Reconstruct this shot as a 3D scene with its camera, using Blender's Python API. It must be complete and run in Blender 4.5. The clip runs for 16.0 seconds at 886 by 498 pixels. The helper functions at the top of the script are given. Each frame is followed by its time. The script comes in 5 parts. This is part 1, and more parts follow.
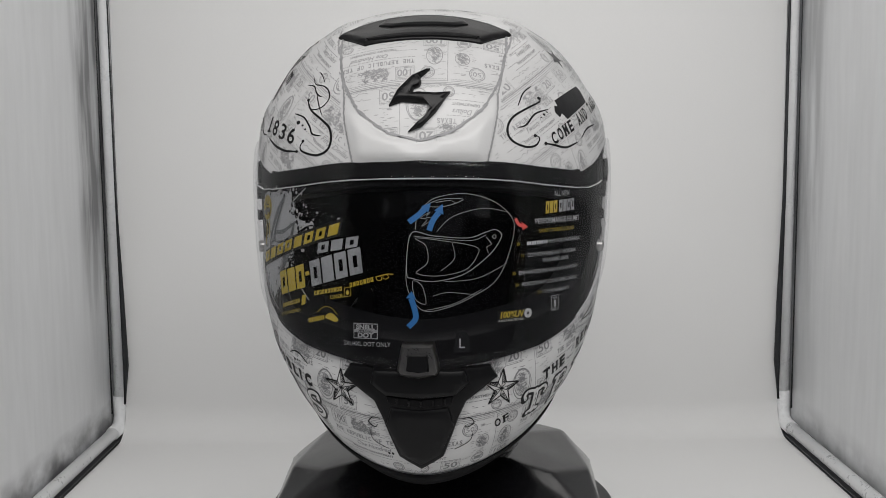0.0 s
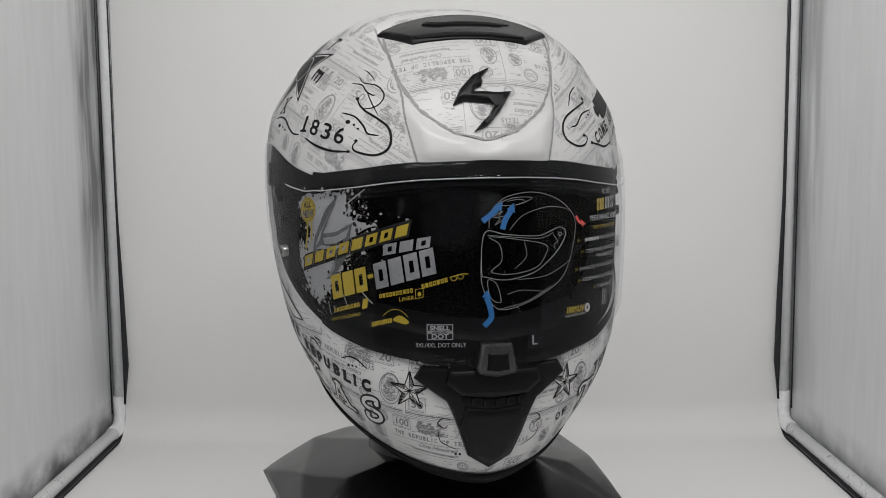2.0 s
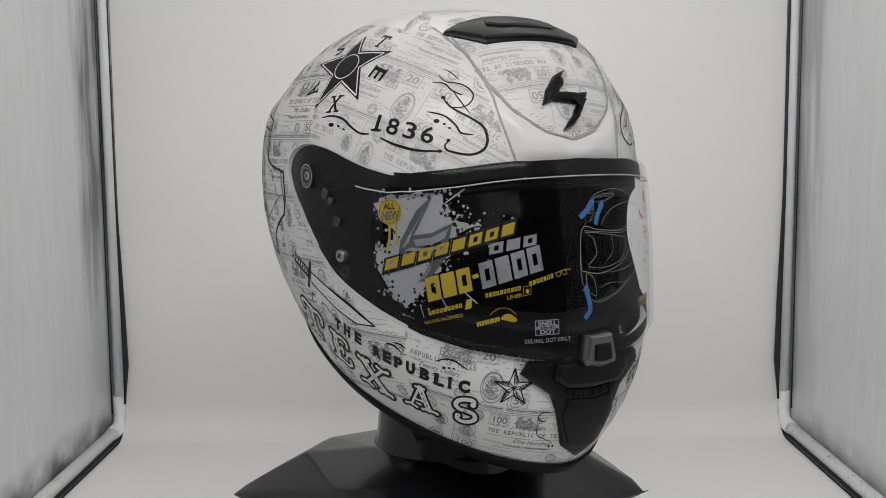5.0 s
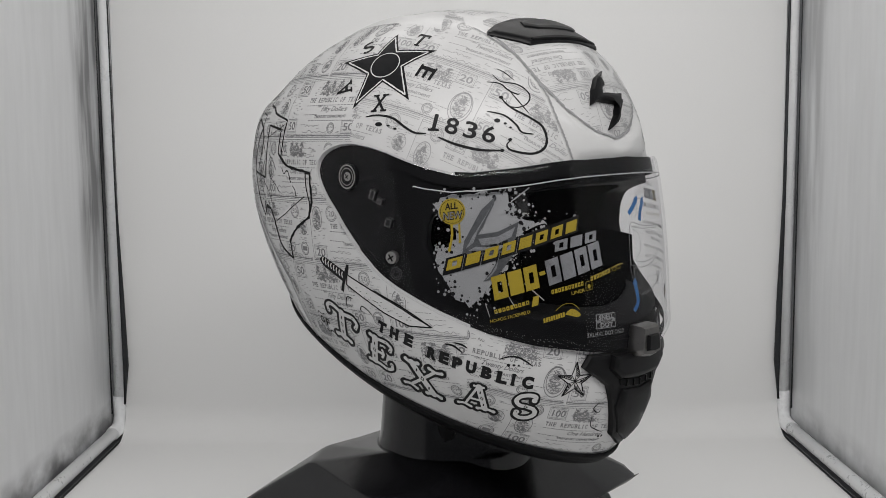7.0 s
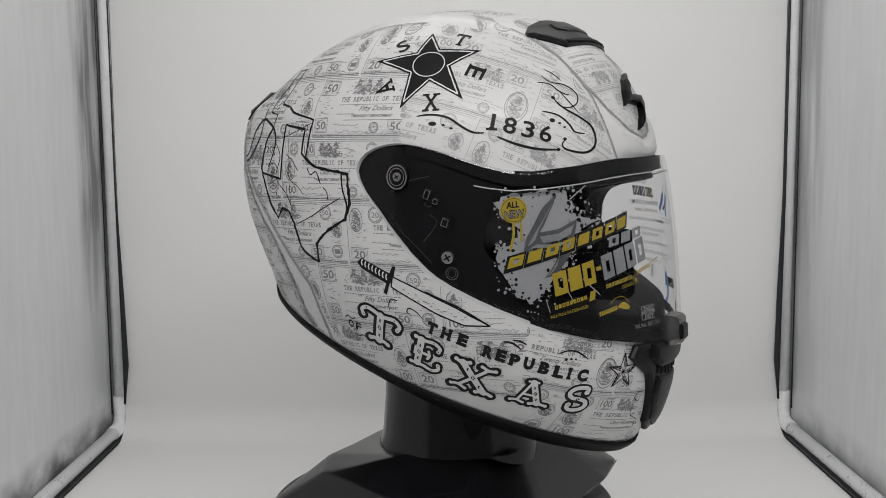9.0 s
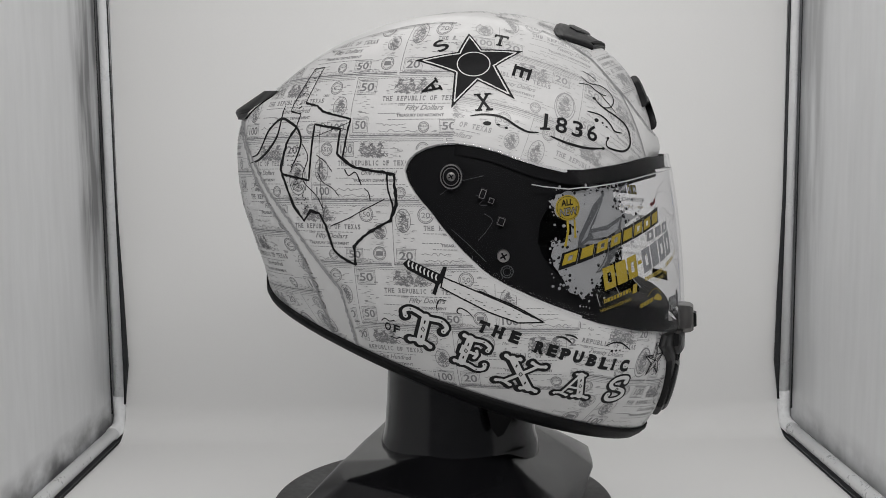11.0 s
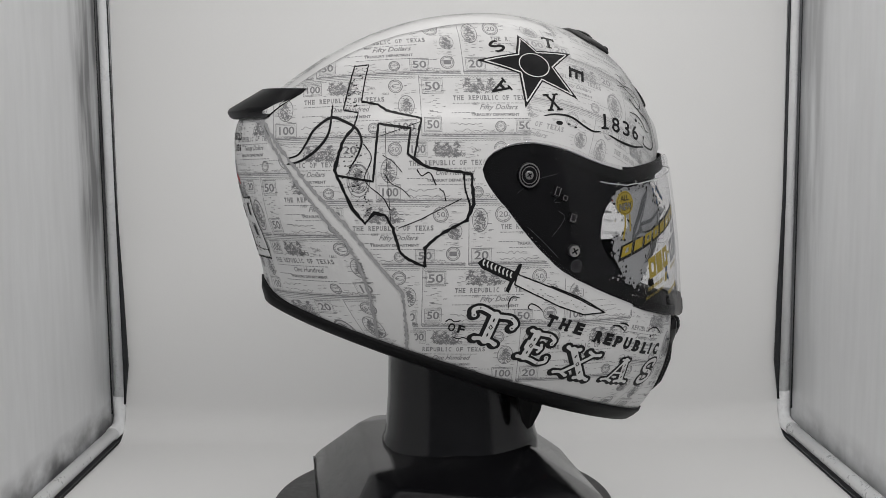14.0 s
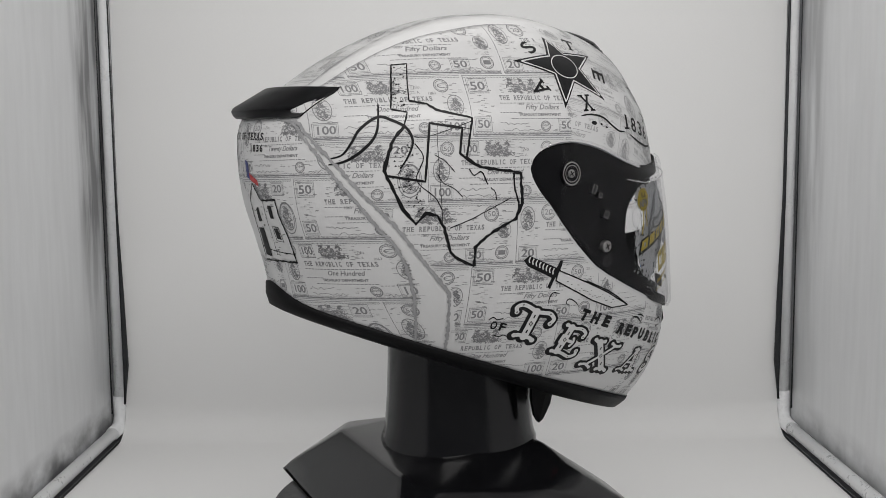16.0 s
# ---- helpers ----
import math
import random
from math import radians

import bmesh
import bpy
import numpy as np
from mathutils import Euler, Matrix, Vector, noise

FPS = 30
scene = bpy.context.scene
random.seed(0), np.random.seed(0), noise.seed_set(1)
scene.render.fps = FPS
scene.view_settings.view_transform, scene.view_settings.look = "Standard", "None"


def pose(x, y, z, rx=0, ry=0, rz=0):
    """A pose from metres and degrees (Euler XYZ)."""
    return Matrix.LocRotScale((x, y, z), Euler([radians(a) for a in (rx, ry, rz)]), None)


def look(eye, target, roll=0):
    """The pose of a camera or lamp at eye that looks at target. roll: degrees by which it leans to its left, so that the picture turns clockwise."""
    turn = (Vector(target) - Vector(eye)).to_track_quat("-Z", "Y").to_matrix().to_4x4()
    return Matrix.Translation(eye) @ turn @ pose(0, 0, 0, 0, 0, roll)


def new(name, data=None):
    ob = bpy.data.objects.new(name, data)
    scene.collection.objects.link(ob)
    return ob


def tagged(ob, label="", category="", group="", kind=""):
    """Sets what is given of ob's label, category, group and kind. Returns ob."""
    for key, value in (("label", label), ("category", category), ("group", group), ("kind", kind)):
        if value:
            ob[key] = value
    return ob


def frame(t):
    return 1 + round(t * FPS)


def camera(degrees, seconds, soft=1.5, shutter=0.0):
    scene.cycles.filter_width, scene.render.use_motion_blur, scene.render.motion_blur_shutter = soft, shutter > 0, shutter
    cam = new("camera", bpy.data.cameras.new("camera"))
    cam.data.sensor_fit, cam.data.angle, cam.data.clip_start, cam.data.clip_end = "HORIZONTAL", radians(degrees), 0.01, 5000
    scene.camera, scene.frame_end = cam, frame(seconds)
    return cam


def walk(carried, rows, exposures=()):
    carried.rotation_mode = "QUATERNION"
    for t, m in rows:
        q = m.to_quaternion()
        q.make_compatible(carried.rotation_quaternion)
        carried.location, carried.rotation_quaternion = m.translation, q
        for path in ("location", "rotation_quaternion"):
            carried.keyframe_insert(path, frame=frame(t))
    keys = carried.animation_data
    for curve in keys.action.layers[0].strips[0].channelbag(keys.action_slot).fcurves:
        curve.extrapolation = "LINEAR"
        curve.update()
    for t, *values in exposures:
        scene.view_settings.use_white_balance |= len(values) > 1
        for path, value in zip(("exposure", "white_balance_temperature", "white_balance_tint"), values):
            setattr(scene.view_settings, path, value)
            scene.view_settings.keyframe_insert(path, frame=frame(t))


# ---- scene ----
from mathutils.bvhtree import BVHTree
from mathutils.geometry import tessellate_polygon

TURN_POLY = (-5.2114e-07, -1.05280e-04, 4.61836e-03, -5.15138e-02, 7.404659, -.0737)

# ---- camera ----
EYE_Z = .36
TURN_X = -.0019
cam = camera(45.31, 16.0, soft=0.8)
VIEW = look((0, -.8, EYE_Z), (0, -.8 + math.cos(radians(6.342)), EYE_Z - math.sin(radians(6.342))), -.5)
walk(cam, [(0, VIEW), (16, VIEW)])


def turn(t):
    """The turntable's angle at t seconds, in degrees, the helmet's own skew on the stand included."""
    return -3.0 + np.polyval(TURN_POLY, t)


# ---- light ----
world = bpy.data.worlds.new("room")
scene.world = world
world.use_nodes = True
world.node_tree.nodes["Background"].inputs[0].default_value = (.55, .56, .6, 1)
world.node_tree.nodes["Background"].inputs[1].default_value = .22
scene.view_settings.exposure = -0.05


def area(name, m, sx, sy, watts, colour=(1, .98, .962)):
    lamp = bpy.data.lights.new(name, "AREA")
    lamp.shape, lamp.size, lamp.size_y, lamp.energy, lamp.color = "RECTANGLE", sx, sy, watts, colour
    ob = new(name, lamp)
    ob.matrix_world = m
    return tagged(ob, "white led strip panel under the tent roof", "lamp")


area("led_panel", look((.04, -.62, .785), (.04, -.16, 0)), .74, .22, 4.4)
area("led_panel", look((.05, .20, .785), (.05, .26, .0)), .70, .20, 1.15)

# ---- materials ----


def material(name, colour, rough=.5, metal=0.0, **more):
    m = bpy.data.materials.new(name)
    m.use_nodes = True
    b = m.node_tree.nodes["Principled BSDF"]
    b.inputs["Base Color"].default_value = (*colour, 1)
    b.inputs["Roughness"].default_value = rough
    b.inputs["Metallic"].default_value = metal
    for key, value in more.items():
        b.inputs[key.replace("_", " ")].default_value = value
    return m


def worn(m, scale=40, colour=.15, rough=.15, bump=.0, fine=0, stretch=(1, 1, 1), detail=6):
    """Two scales of noise in a material: colour, roughness and relief, in object space."""
    nt = m.node_tree
    b = nt.nodes["Principled BSDF"]
    co = nt.nodes.new("ShaderNodeTexCoord")
    mp = nt.nodes.new("ShaderNodeMapping")
    mp.inputs["Scale"].default_value = stretch
    nt.links.new(co.outputs["Object"], mp.inputs[0])
    n1 = nt.nodes.new("ShaderNodeTexNoise")
    n1.inputs["Scale"].default_value, n1.inputs["Detail"].default_value = scale, detail
    n2 = nt.nodes.new("ShaderNodeTexNoise")
    n2.inputs["Scale"].default_value, n2.inputs["Detail"].default_value = fine or scale * 9, 4
    nt.links.new(mp.outputs[0], n1.inputs["Vector"])
    nt.links.new(mp.outputs[0], n2.inputs["Vector"])
    both = nt.nodes.new("ShaderNodeMath")
    both.operation = "MULTIPLY_ADD"
    both.inputs[1].default_value = .45
    nt.links.new(n2.outputs[0], both.inputs[0])
    half = nt.nodes.new("ShaderNodeMath")
    half.operation = "MULTIPLY"
    half.inputs[1].default_value = .55
    nt.links.new(n1.outputs[0], half.inputs[0])
    nt.links.new(half.outputs[0], both.inputs[2])
    base = b.inputs["Base Color"].default_value[:3]
    mix = nt.nodes.new("ShaderNodeValToRGB")
    mix.color_ramp.elements[0].position, mix.color_ramp.elements[1].position = .3, .7
    mix.color_ramp.elements[0].color = (*[c * (1 - colour) for c in base], 1)
    mix.color_ramp.elements[1].color = (*[min(1, c * (1 + colour * .6)) for c in base], 1)
    nt.links.new(both.outputs[0], mix.inputs[0])
    nt.links.new(mix.outputs[0], b.inputs["Base Color"])
    r = b.inputs["Roughness"].default_value
    mr = nt.nodes.new("ShaderNodeMapRange")
    mr.inputs["From Min"].default_value, mr.inputs["From Max"].default_value = .3, .7
    mr.inputs["To Min"].default_value, mr.inputs["To Max"].default_value = max(.02, r * (1 - rough)), min(1, r * (1 + rough))
    nt.links.new(both.outputs[0], mr.inputs[0])
    nt.links.new(mr.outputs[0], b.inputs["Roughness"])
    if bump:
        bp = nt.nodes.new("ShaderNodeBump")
        bp.inputs["Strength"].default_value, bp.inputs["Distance"].default_value = bump, .001
        nt.links.new(both.outputs[0], bp.inputs["Height"])
        nt.links.new(bp.outputs[0], b.inputs["Normal"])
    return m


WHITE = worn(material("white_lacquer", (.60, .60, .597), .42, Coat_Weight=.12, Coat_Roughness=.25), 14, .03, .12, .015, 900)
INK = worn(material("black_ink", (.005, .005, .006), .5, Specular_IOR_Level=.25), 60, .3, .15)
GREY_INK = worn(material("grey_ink", (.21, .21, .217), .5), 220, .22, .1)
PALE_INK = worn(material("pale_grey_ink", (.35, .35, .355), .5), 220, .2, .1)
DARK_GREY_INK = worn(material("torn_edge_ink", (.30, .30, .305), .5), 220, .25, .1)
BLACK = worn(material("satin_black_plastic", (.004, .004, .0046), .38, Specular_IOR_Level=.2), 30, .25, .2, .05, 1500)
RUBBER = worn(material("black_rubber", (.005, .005, .0056), .55, Specular_IOR_Level=.12), 40, .3, .15, .08, 900)
CLOTH = worn(material("black_liner_cloth", (.006, .006, .0066), .9, Specular_IOR_Level=.08), 80, .4, .08, .6, 2200)
BUST = worn(material("gloss_black_resin", (.006, .006, .007), .2, Specular_IOR_Level=.35, Coat_Weight=.15, Coat_Roughness=.1), 18, .3, .45, .05, 260)
PLATE = worn(material("dark_turntable", (.02, .02, .021), .45), 25, .3, .2)
METAL = worn(material("brushed_gunmetal", (.17, .165, .16), .32, 1.0), 60, .15, .3, .1, 1400)
STEEL = worn(material("screw_steel", (.42, .41, .40), .35, 1.0), 60, .2, .3)
RED = material("red_webbing", (.5, .012, .015), .6)
FLAG_BLUE = material("blue_ink", (.02, .03, .16), .5)
FLAG_RED = material("red_ink", (.42, .03, .03), .5)
YELLOW = worn(material("yellow_ink", (.37, .275, .018), .45), 90, .12, .1)
FILM_WHITE = worn(material("white_film_ink", (.31, .315, .32), .45), 90, .15, .1)
FILM_LINE = worn(material("pale_line_ink", (.24, .245, .25), .5), 90, .15, .1)
FILM_TEXT = worn(material("pale_text_ink", (.40, .41, .42), .5), 90, .1, .1)
SILVER = worn(material("silver_ink", (.28, .285, .295), .4, .3), 50, .35, .2)
SHADE = worn(material("dark_silver_ink", (.10, .105, .11), .4, .2), 50, .4, .2)
BLUE = material("blue_arrow_ink", (.015, .12, .32), .5)
ORANGE = material("red_arrow_ink", (.55, .06, .05), .5)
# pale grey base colour carries the highlight of the visor's upper edge
LIP_GLINT = worn(material("visor_edge_glint", (.5, .5, .51), .12, Coat_Weight=1.0), 40, .2, .2)


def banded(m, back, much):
    """Darker, noisy streaks along the back and lower edge of the tent's side panels."""
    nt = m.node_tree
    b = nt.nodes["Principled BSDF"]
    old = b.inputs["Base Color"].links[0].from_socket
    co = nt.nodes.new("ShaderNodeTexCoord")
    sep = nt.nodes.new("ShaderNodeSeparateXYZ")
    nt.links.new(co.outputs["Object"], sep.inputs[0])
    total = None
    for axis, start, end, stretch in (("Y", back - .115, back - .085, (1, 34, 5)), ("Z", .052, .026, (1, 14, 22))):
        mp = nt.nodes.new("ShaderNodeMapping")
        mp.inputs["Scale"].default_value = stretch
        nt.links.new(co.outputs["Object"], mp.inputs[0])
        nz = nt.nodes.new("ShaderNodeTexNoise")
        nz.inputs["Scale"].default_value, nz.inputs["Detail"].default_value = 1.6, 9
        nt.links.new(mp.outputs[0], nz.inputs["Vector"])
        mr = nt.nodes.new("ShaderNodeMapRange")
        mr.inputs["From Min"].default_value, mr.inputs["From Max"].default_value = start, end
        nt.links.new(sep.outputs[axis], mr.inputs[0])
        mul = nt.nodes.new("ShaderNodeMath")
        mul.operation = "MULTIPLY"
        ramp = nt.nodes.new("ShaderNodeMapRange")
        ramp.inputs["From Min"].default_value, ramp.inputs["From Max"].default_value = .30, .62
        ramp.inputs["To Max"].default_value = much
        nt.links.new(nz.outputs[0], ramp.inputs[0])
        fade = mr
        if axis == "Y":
            # the streaks at the back fade to a quarter in the lower part
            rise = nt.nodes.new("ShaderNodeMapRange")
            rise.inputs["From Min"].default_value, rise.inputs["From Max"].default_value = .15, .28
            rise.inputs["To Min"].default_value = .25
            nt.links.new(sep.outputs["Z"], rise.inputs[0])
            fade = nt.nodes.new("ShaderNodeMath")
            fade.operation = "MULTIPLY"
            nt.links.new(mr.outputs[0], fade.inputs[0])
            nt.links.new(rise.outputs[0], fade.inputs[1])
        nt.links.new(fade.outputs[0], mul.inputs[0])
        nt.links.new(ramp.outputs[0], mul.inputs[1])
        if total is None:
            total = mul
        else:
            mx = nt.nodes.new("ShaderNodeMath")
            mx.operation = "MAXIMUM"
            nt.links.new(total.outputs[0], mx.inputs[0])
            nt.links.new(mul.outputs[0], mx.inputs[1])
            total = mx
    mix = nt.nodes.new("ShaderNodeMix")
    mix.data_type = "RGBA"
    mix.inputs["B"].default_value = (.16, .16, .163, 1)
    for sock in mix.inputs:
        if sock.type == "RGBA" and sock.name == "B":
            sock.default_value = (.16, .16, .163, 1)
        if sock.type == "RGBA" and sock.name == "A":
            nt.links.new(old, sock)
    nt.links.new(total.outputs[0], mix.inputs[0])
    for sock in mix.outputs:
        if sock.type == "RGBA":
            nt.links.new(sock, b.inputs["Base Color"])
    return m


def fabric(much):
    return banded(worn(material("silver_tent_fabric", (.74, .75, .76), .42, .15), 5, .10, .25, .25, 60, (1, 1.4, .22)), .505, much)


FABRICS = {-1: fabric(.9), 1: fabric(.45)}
TUBE = worn(material("white_tube", (.90, .91, .92), .3), 30, .05, .2)
PIPING = material("black_piping", (.012, .013, .016), .5)
SHEET = worn(material("white_backdrop_sheet", (.84, .84, .835), .75), 3, .02, .1, .03, 500)


def clear(name, tint, rough, gloss=.009):
    m = bpy.data.materials.new(name)
    m.use_nodes = True
    nt = m.node_tree
    nt.nodes.remove(nt.nodes["Principled BSDF"])
    see = nt.nodes.new("ShaderNodeBsdfTransparent")
    see.inputs[0].default_value = (*tint, 1)
    shine = nt.nodes.new("ShaderNodeBsdfGlossy")
    shine.inputs["Roughness"].default_value = rough
    face = nt.nodes.new("ShaderNodeLayerWeight")
    face.inputs[0].default_value = .5
    power = nt.nodes.new("ShaderNodeMath")
    power.operation = "POWER"
    power.inputs[1].default_value = 5
    nt.links.new(face.outputs["Facing"], power.inputs[0])
    fres = nt.nodes.new("ShaderNodeMath")
    fres.operation = "MULTIPLY_ADD"
    fres.inputs[1].default_value, fres.inputs[2].default_value = .28, gloss
    nt.links.new(power.outputs[0], fres.inputs[0])
    mix = nt.nodes.new("ShaderNodeMixShader")
    nt.links.new(fres.outputs[0], mix.inputs[0])
    nt.links.new(see.outputs[0], mix.inputs[1])
    nt.links.new(shine.outputs[0], mix.inputs[2])
    nt.links.new(mix.outputs[0], nt.nodes["Material Output"].inputs[0])
    return m


GLASS = clear("clear_visor", (.955, .955, .96), .03)

# ---- helpers of this scene ----


def part(name, bm, mat, parent=None, label="", smooth=True, shift=None):
    """Links a bmesh as one mesh object, under a thing or a part if one is given."""
    me = bpy.data.meshes.new(name)
    if shift:
        bmesh.ops.translate(bm, verts=bm.verts, vec=shift)
    bm.to_mesh(me)
    bm.free()
    for p in me.polygons:
        p.use_smooth = smooth
    for m in mat if isinstance(mat, (list, tuple)) else [mat]:
        me.materials.append(m)
    ob = new(name, me)
    ob.parent = parent
    return tagged(ob, label)


def box(bm, x0, x1, y0, y1, z0, z1, bevel=0.0):
    v = bmesh.ops.create_cube(bm, size=1)["verts"]
    for p in v:
        p.co = Vector(((x0 + x1) / 2 + p.co.x * (x1 - x0), (y0 + y1) / 2 + p.co.y * (y1 - y0), (z0 + z1) / 2 + p.co.z * (z1 - z0)))
    edges = list({e for p in v for e in p.link_edges})
    if bevel:
        bmesh.ops.bevel(bm, geom=edges, offset=bevel, segments=2, affect="EDGES", profile=.6)
    return bm


def grid(bm, rows, close_u=False, flip=False):
    """Faces through a grid of points, rows of equal length."""
    vs = [[bm.verts.new(p) for p in row] for row in rows]
    n = len(vs)
    for i in range(n if close_u else n - 1):
        for j in range(len(vs[0]) - 1):
            q = [vs[i][j], vs[(i + 1) % n][j], vs[(i + 1) % n][j + 1], vs[i][j + 1]]
            bm.faces.new(q[::-1] if flip else q)
    return vs


def tube(bm, points, radius, sides=12, closed=False):
    """A round tube along points."""
    pts = [Vector(p) for p in points]
    rows = []
    n = len(pts)
    fat = radius if isinstance(radius, (list, tuple)) else [radius] * n
    last = None
    for i, p in enumerate(pts):
        a = pts[(i - 1) % n] if closed or i else p
        b = pts[(i + 1) % n] if closed or i < n - 1 else p
        d = (b - a).normalized()
        side = d.cross(Vector((0, 0, 1)))
        if side.length < .05:
            side = d.cross(Vector((0, 1, 0)))
        side.normalize()
        if last is not None and side.dot(last) < 0:
            side = -side
        last = side
        up = side.cross(d)
        rows.append([p + (side * math.cos(k * math.tau / sides) + up * math.sin(k * math.tau / sides)) * fat[i] for k in range(sides + 1)])
    grid(bm, rows, closed)
    if not closed:
        for row in (rows[0], rows[-1]):
            bm.faces.new([bm.verts.new(q) for q in row[:-1]])
    bmesh.ops.remove_doubles(bm, verts=bm.verts, dist=1e-6)
    bmesh.ops.recalc_face_normals(bm, faces=bm.faces)
    return bm


# ---- light tent ----
HALF, BACK, FRONT, TOP = .417, .505, -.42, .80


def build_tent():
    bm = bmesh.new()
    prof = [(FRONT - .36, 0.0), (.12, 0.0), (.36, 0.0)]
    for i in range(17):
        a = i / 16 * math.pi / 2
        prof.append((.442 + .04 * math.sin(a), .04 - .04 * math.cos(a)))
    prof += [(.482, .4), (.484, TOP)]
    # one continuous sheet that sweeps from the back wall to the floor
    grid(bm, [[(x, y, z) for y, z in prof] for x in np.linspace(-HALF + .0150, HALF - .0150, 9)])
    tagged(part("backdrop_sheet", bm, SHEET), "seamless white backdrop sheet curving from wall to floor", "backdrop", kind="structure")
    bm = bmesh.new()
    box(bm, -HALF - .03, HALF + .03, FRONT - .38, BACK + .03, -.02, -.004)
    tagged(part("ground", bm, PLATE, smooth=False), "dark table top under the tent", "table", kind="structure")
    bm = bmesh.new()
    box(bm, -HALF - .012, HALF + .012, FRONT, BACK + .02, TOP + .002, TOP + .012)
    tagged(part("ceiling", bm, SHEET, smooth=False), "white fabric tent roof", "ceiling", kind="structure")
    bm = bmesh.new()
    box(bm, -HALF - .012, HALF + .012, BACK + .008, BACK + .018, 0, TOP)
    tagged(part("wall_back", bm, SHEET, smooth=False), "white fabric back of the tent", "wall", kind="structure")
    rnd = random.Random(4)
    for s, name in ((-1, "wall_left"), (1, "wall_right")):
        # the silver side panel hangs in soft folds
        bm = bmesh.new()
        rows = []
        for i in range(61):
            y = FRONT + (BACK - .012 - FRONT) * i / 60
            row = []
            for j in range(41):
                z = .012 + (TOP - .012) * j / 40
                fold = .0035 * noise.noise(Vector((y * 9, z * 1.3, s * 3))) + .002 * noise.noise(Vector((y * 30, z * 3, s * 7)))
                near = math.exp(-(z / .08)) * .004 * noise.noise(Vector((y * 45, z * 20, s)))
                row.append((s * (HALF + .0035 + fold * .7 + near * .5), y, z))
            rows.append(row)
        grid(bm, rows)
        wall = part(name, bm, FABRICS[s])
        tagged(wall, "silver reflective tent side panel with soft creases", "wall", kind="structure")
        pole = bpy.data.objects.new("tent_frame", None)
        scene.collection.objects.link(pole)
        pole.location = (s * HALF, BACK, 0)
        tagged(pole, "white plastic tube frame with corner joints", "tent frame", group="tent frames")
        inv = pole.location

        def piece(nm, pts, r, mat, label=""):
            b2 = bmesh.new()
            tube(b2, [Vector(p) - inv for p in pts], r)
            part(nm, b2, mat, pole, label)

        x = s * (HALF - .007)
        piece("upright_tube", [(x, BACK - .02, .045), (x, BACK - .02, TOP)], .0070, TUBE)
        piece("floor_tube", [(x, BACK - .045, .012), (x, FRONT, .012)], .0072, TUBE)
        piece("corner_joint", [(x, BACK - .02, .05), (x, BACK - .02, .026), (x, BACK - .024, .017), (x, BACK - .034, .012), (x, BACK - .055, .012)], .0086, TUBE, "white moulded elbow joint")
        piece("piping", [(x - s * .0088, BACK - .03, .042), (x - s * .0118, BACK - .03, .09), (x - s * .0106, BACK - .03, .17), (x - s * .0080, BACK - .03, .30), (x - s * .0074, BACK - .03, TOP)], [.0014, .0036, .0028, .0011, .0006] if s < 0 else [.0014, .0038, .0034, .0020, .0012], PIPING, "black edge piping")
        piece("inner_piping", [(x + s * .0074, BACK - .03, .03), (x + s * .0074, BACK - .03, TOP)], [.0009, .0005], PIPING, "thin dark edge piping")
        piece("floor_piping", [(x - s * .0088, BACK - .06, .0045), (x - s * .0088, FRONT, .0045)], .0008, PIPING, "black edge piping")


build_tent()
# the tent stands a little to one side of the turntable's axis
for ob in scene.objects:
    if ob.type != "CAMERA" and ob.type != "LIGHT" and ob.parent is None:
        ob.location.x += .009
        ob.location.z -= .012

# ---- turntable and stand ----


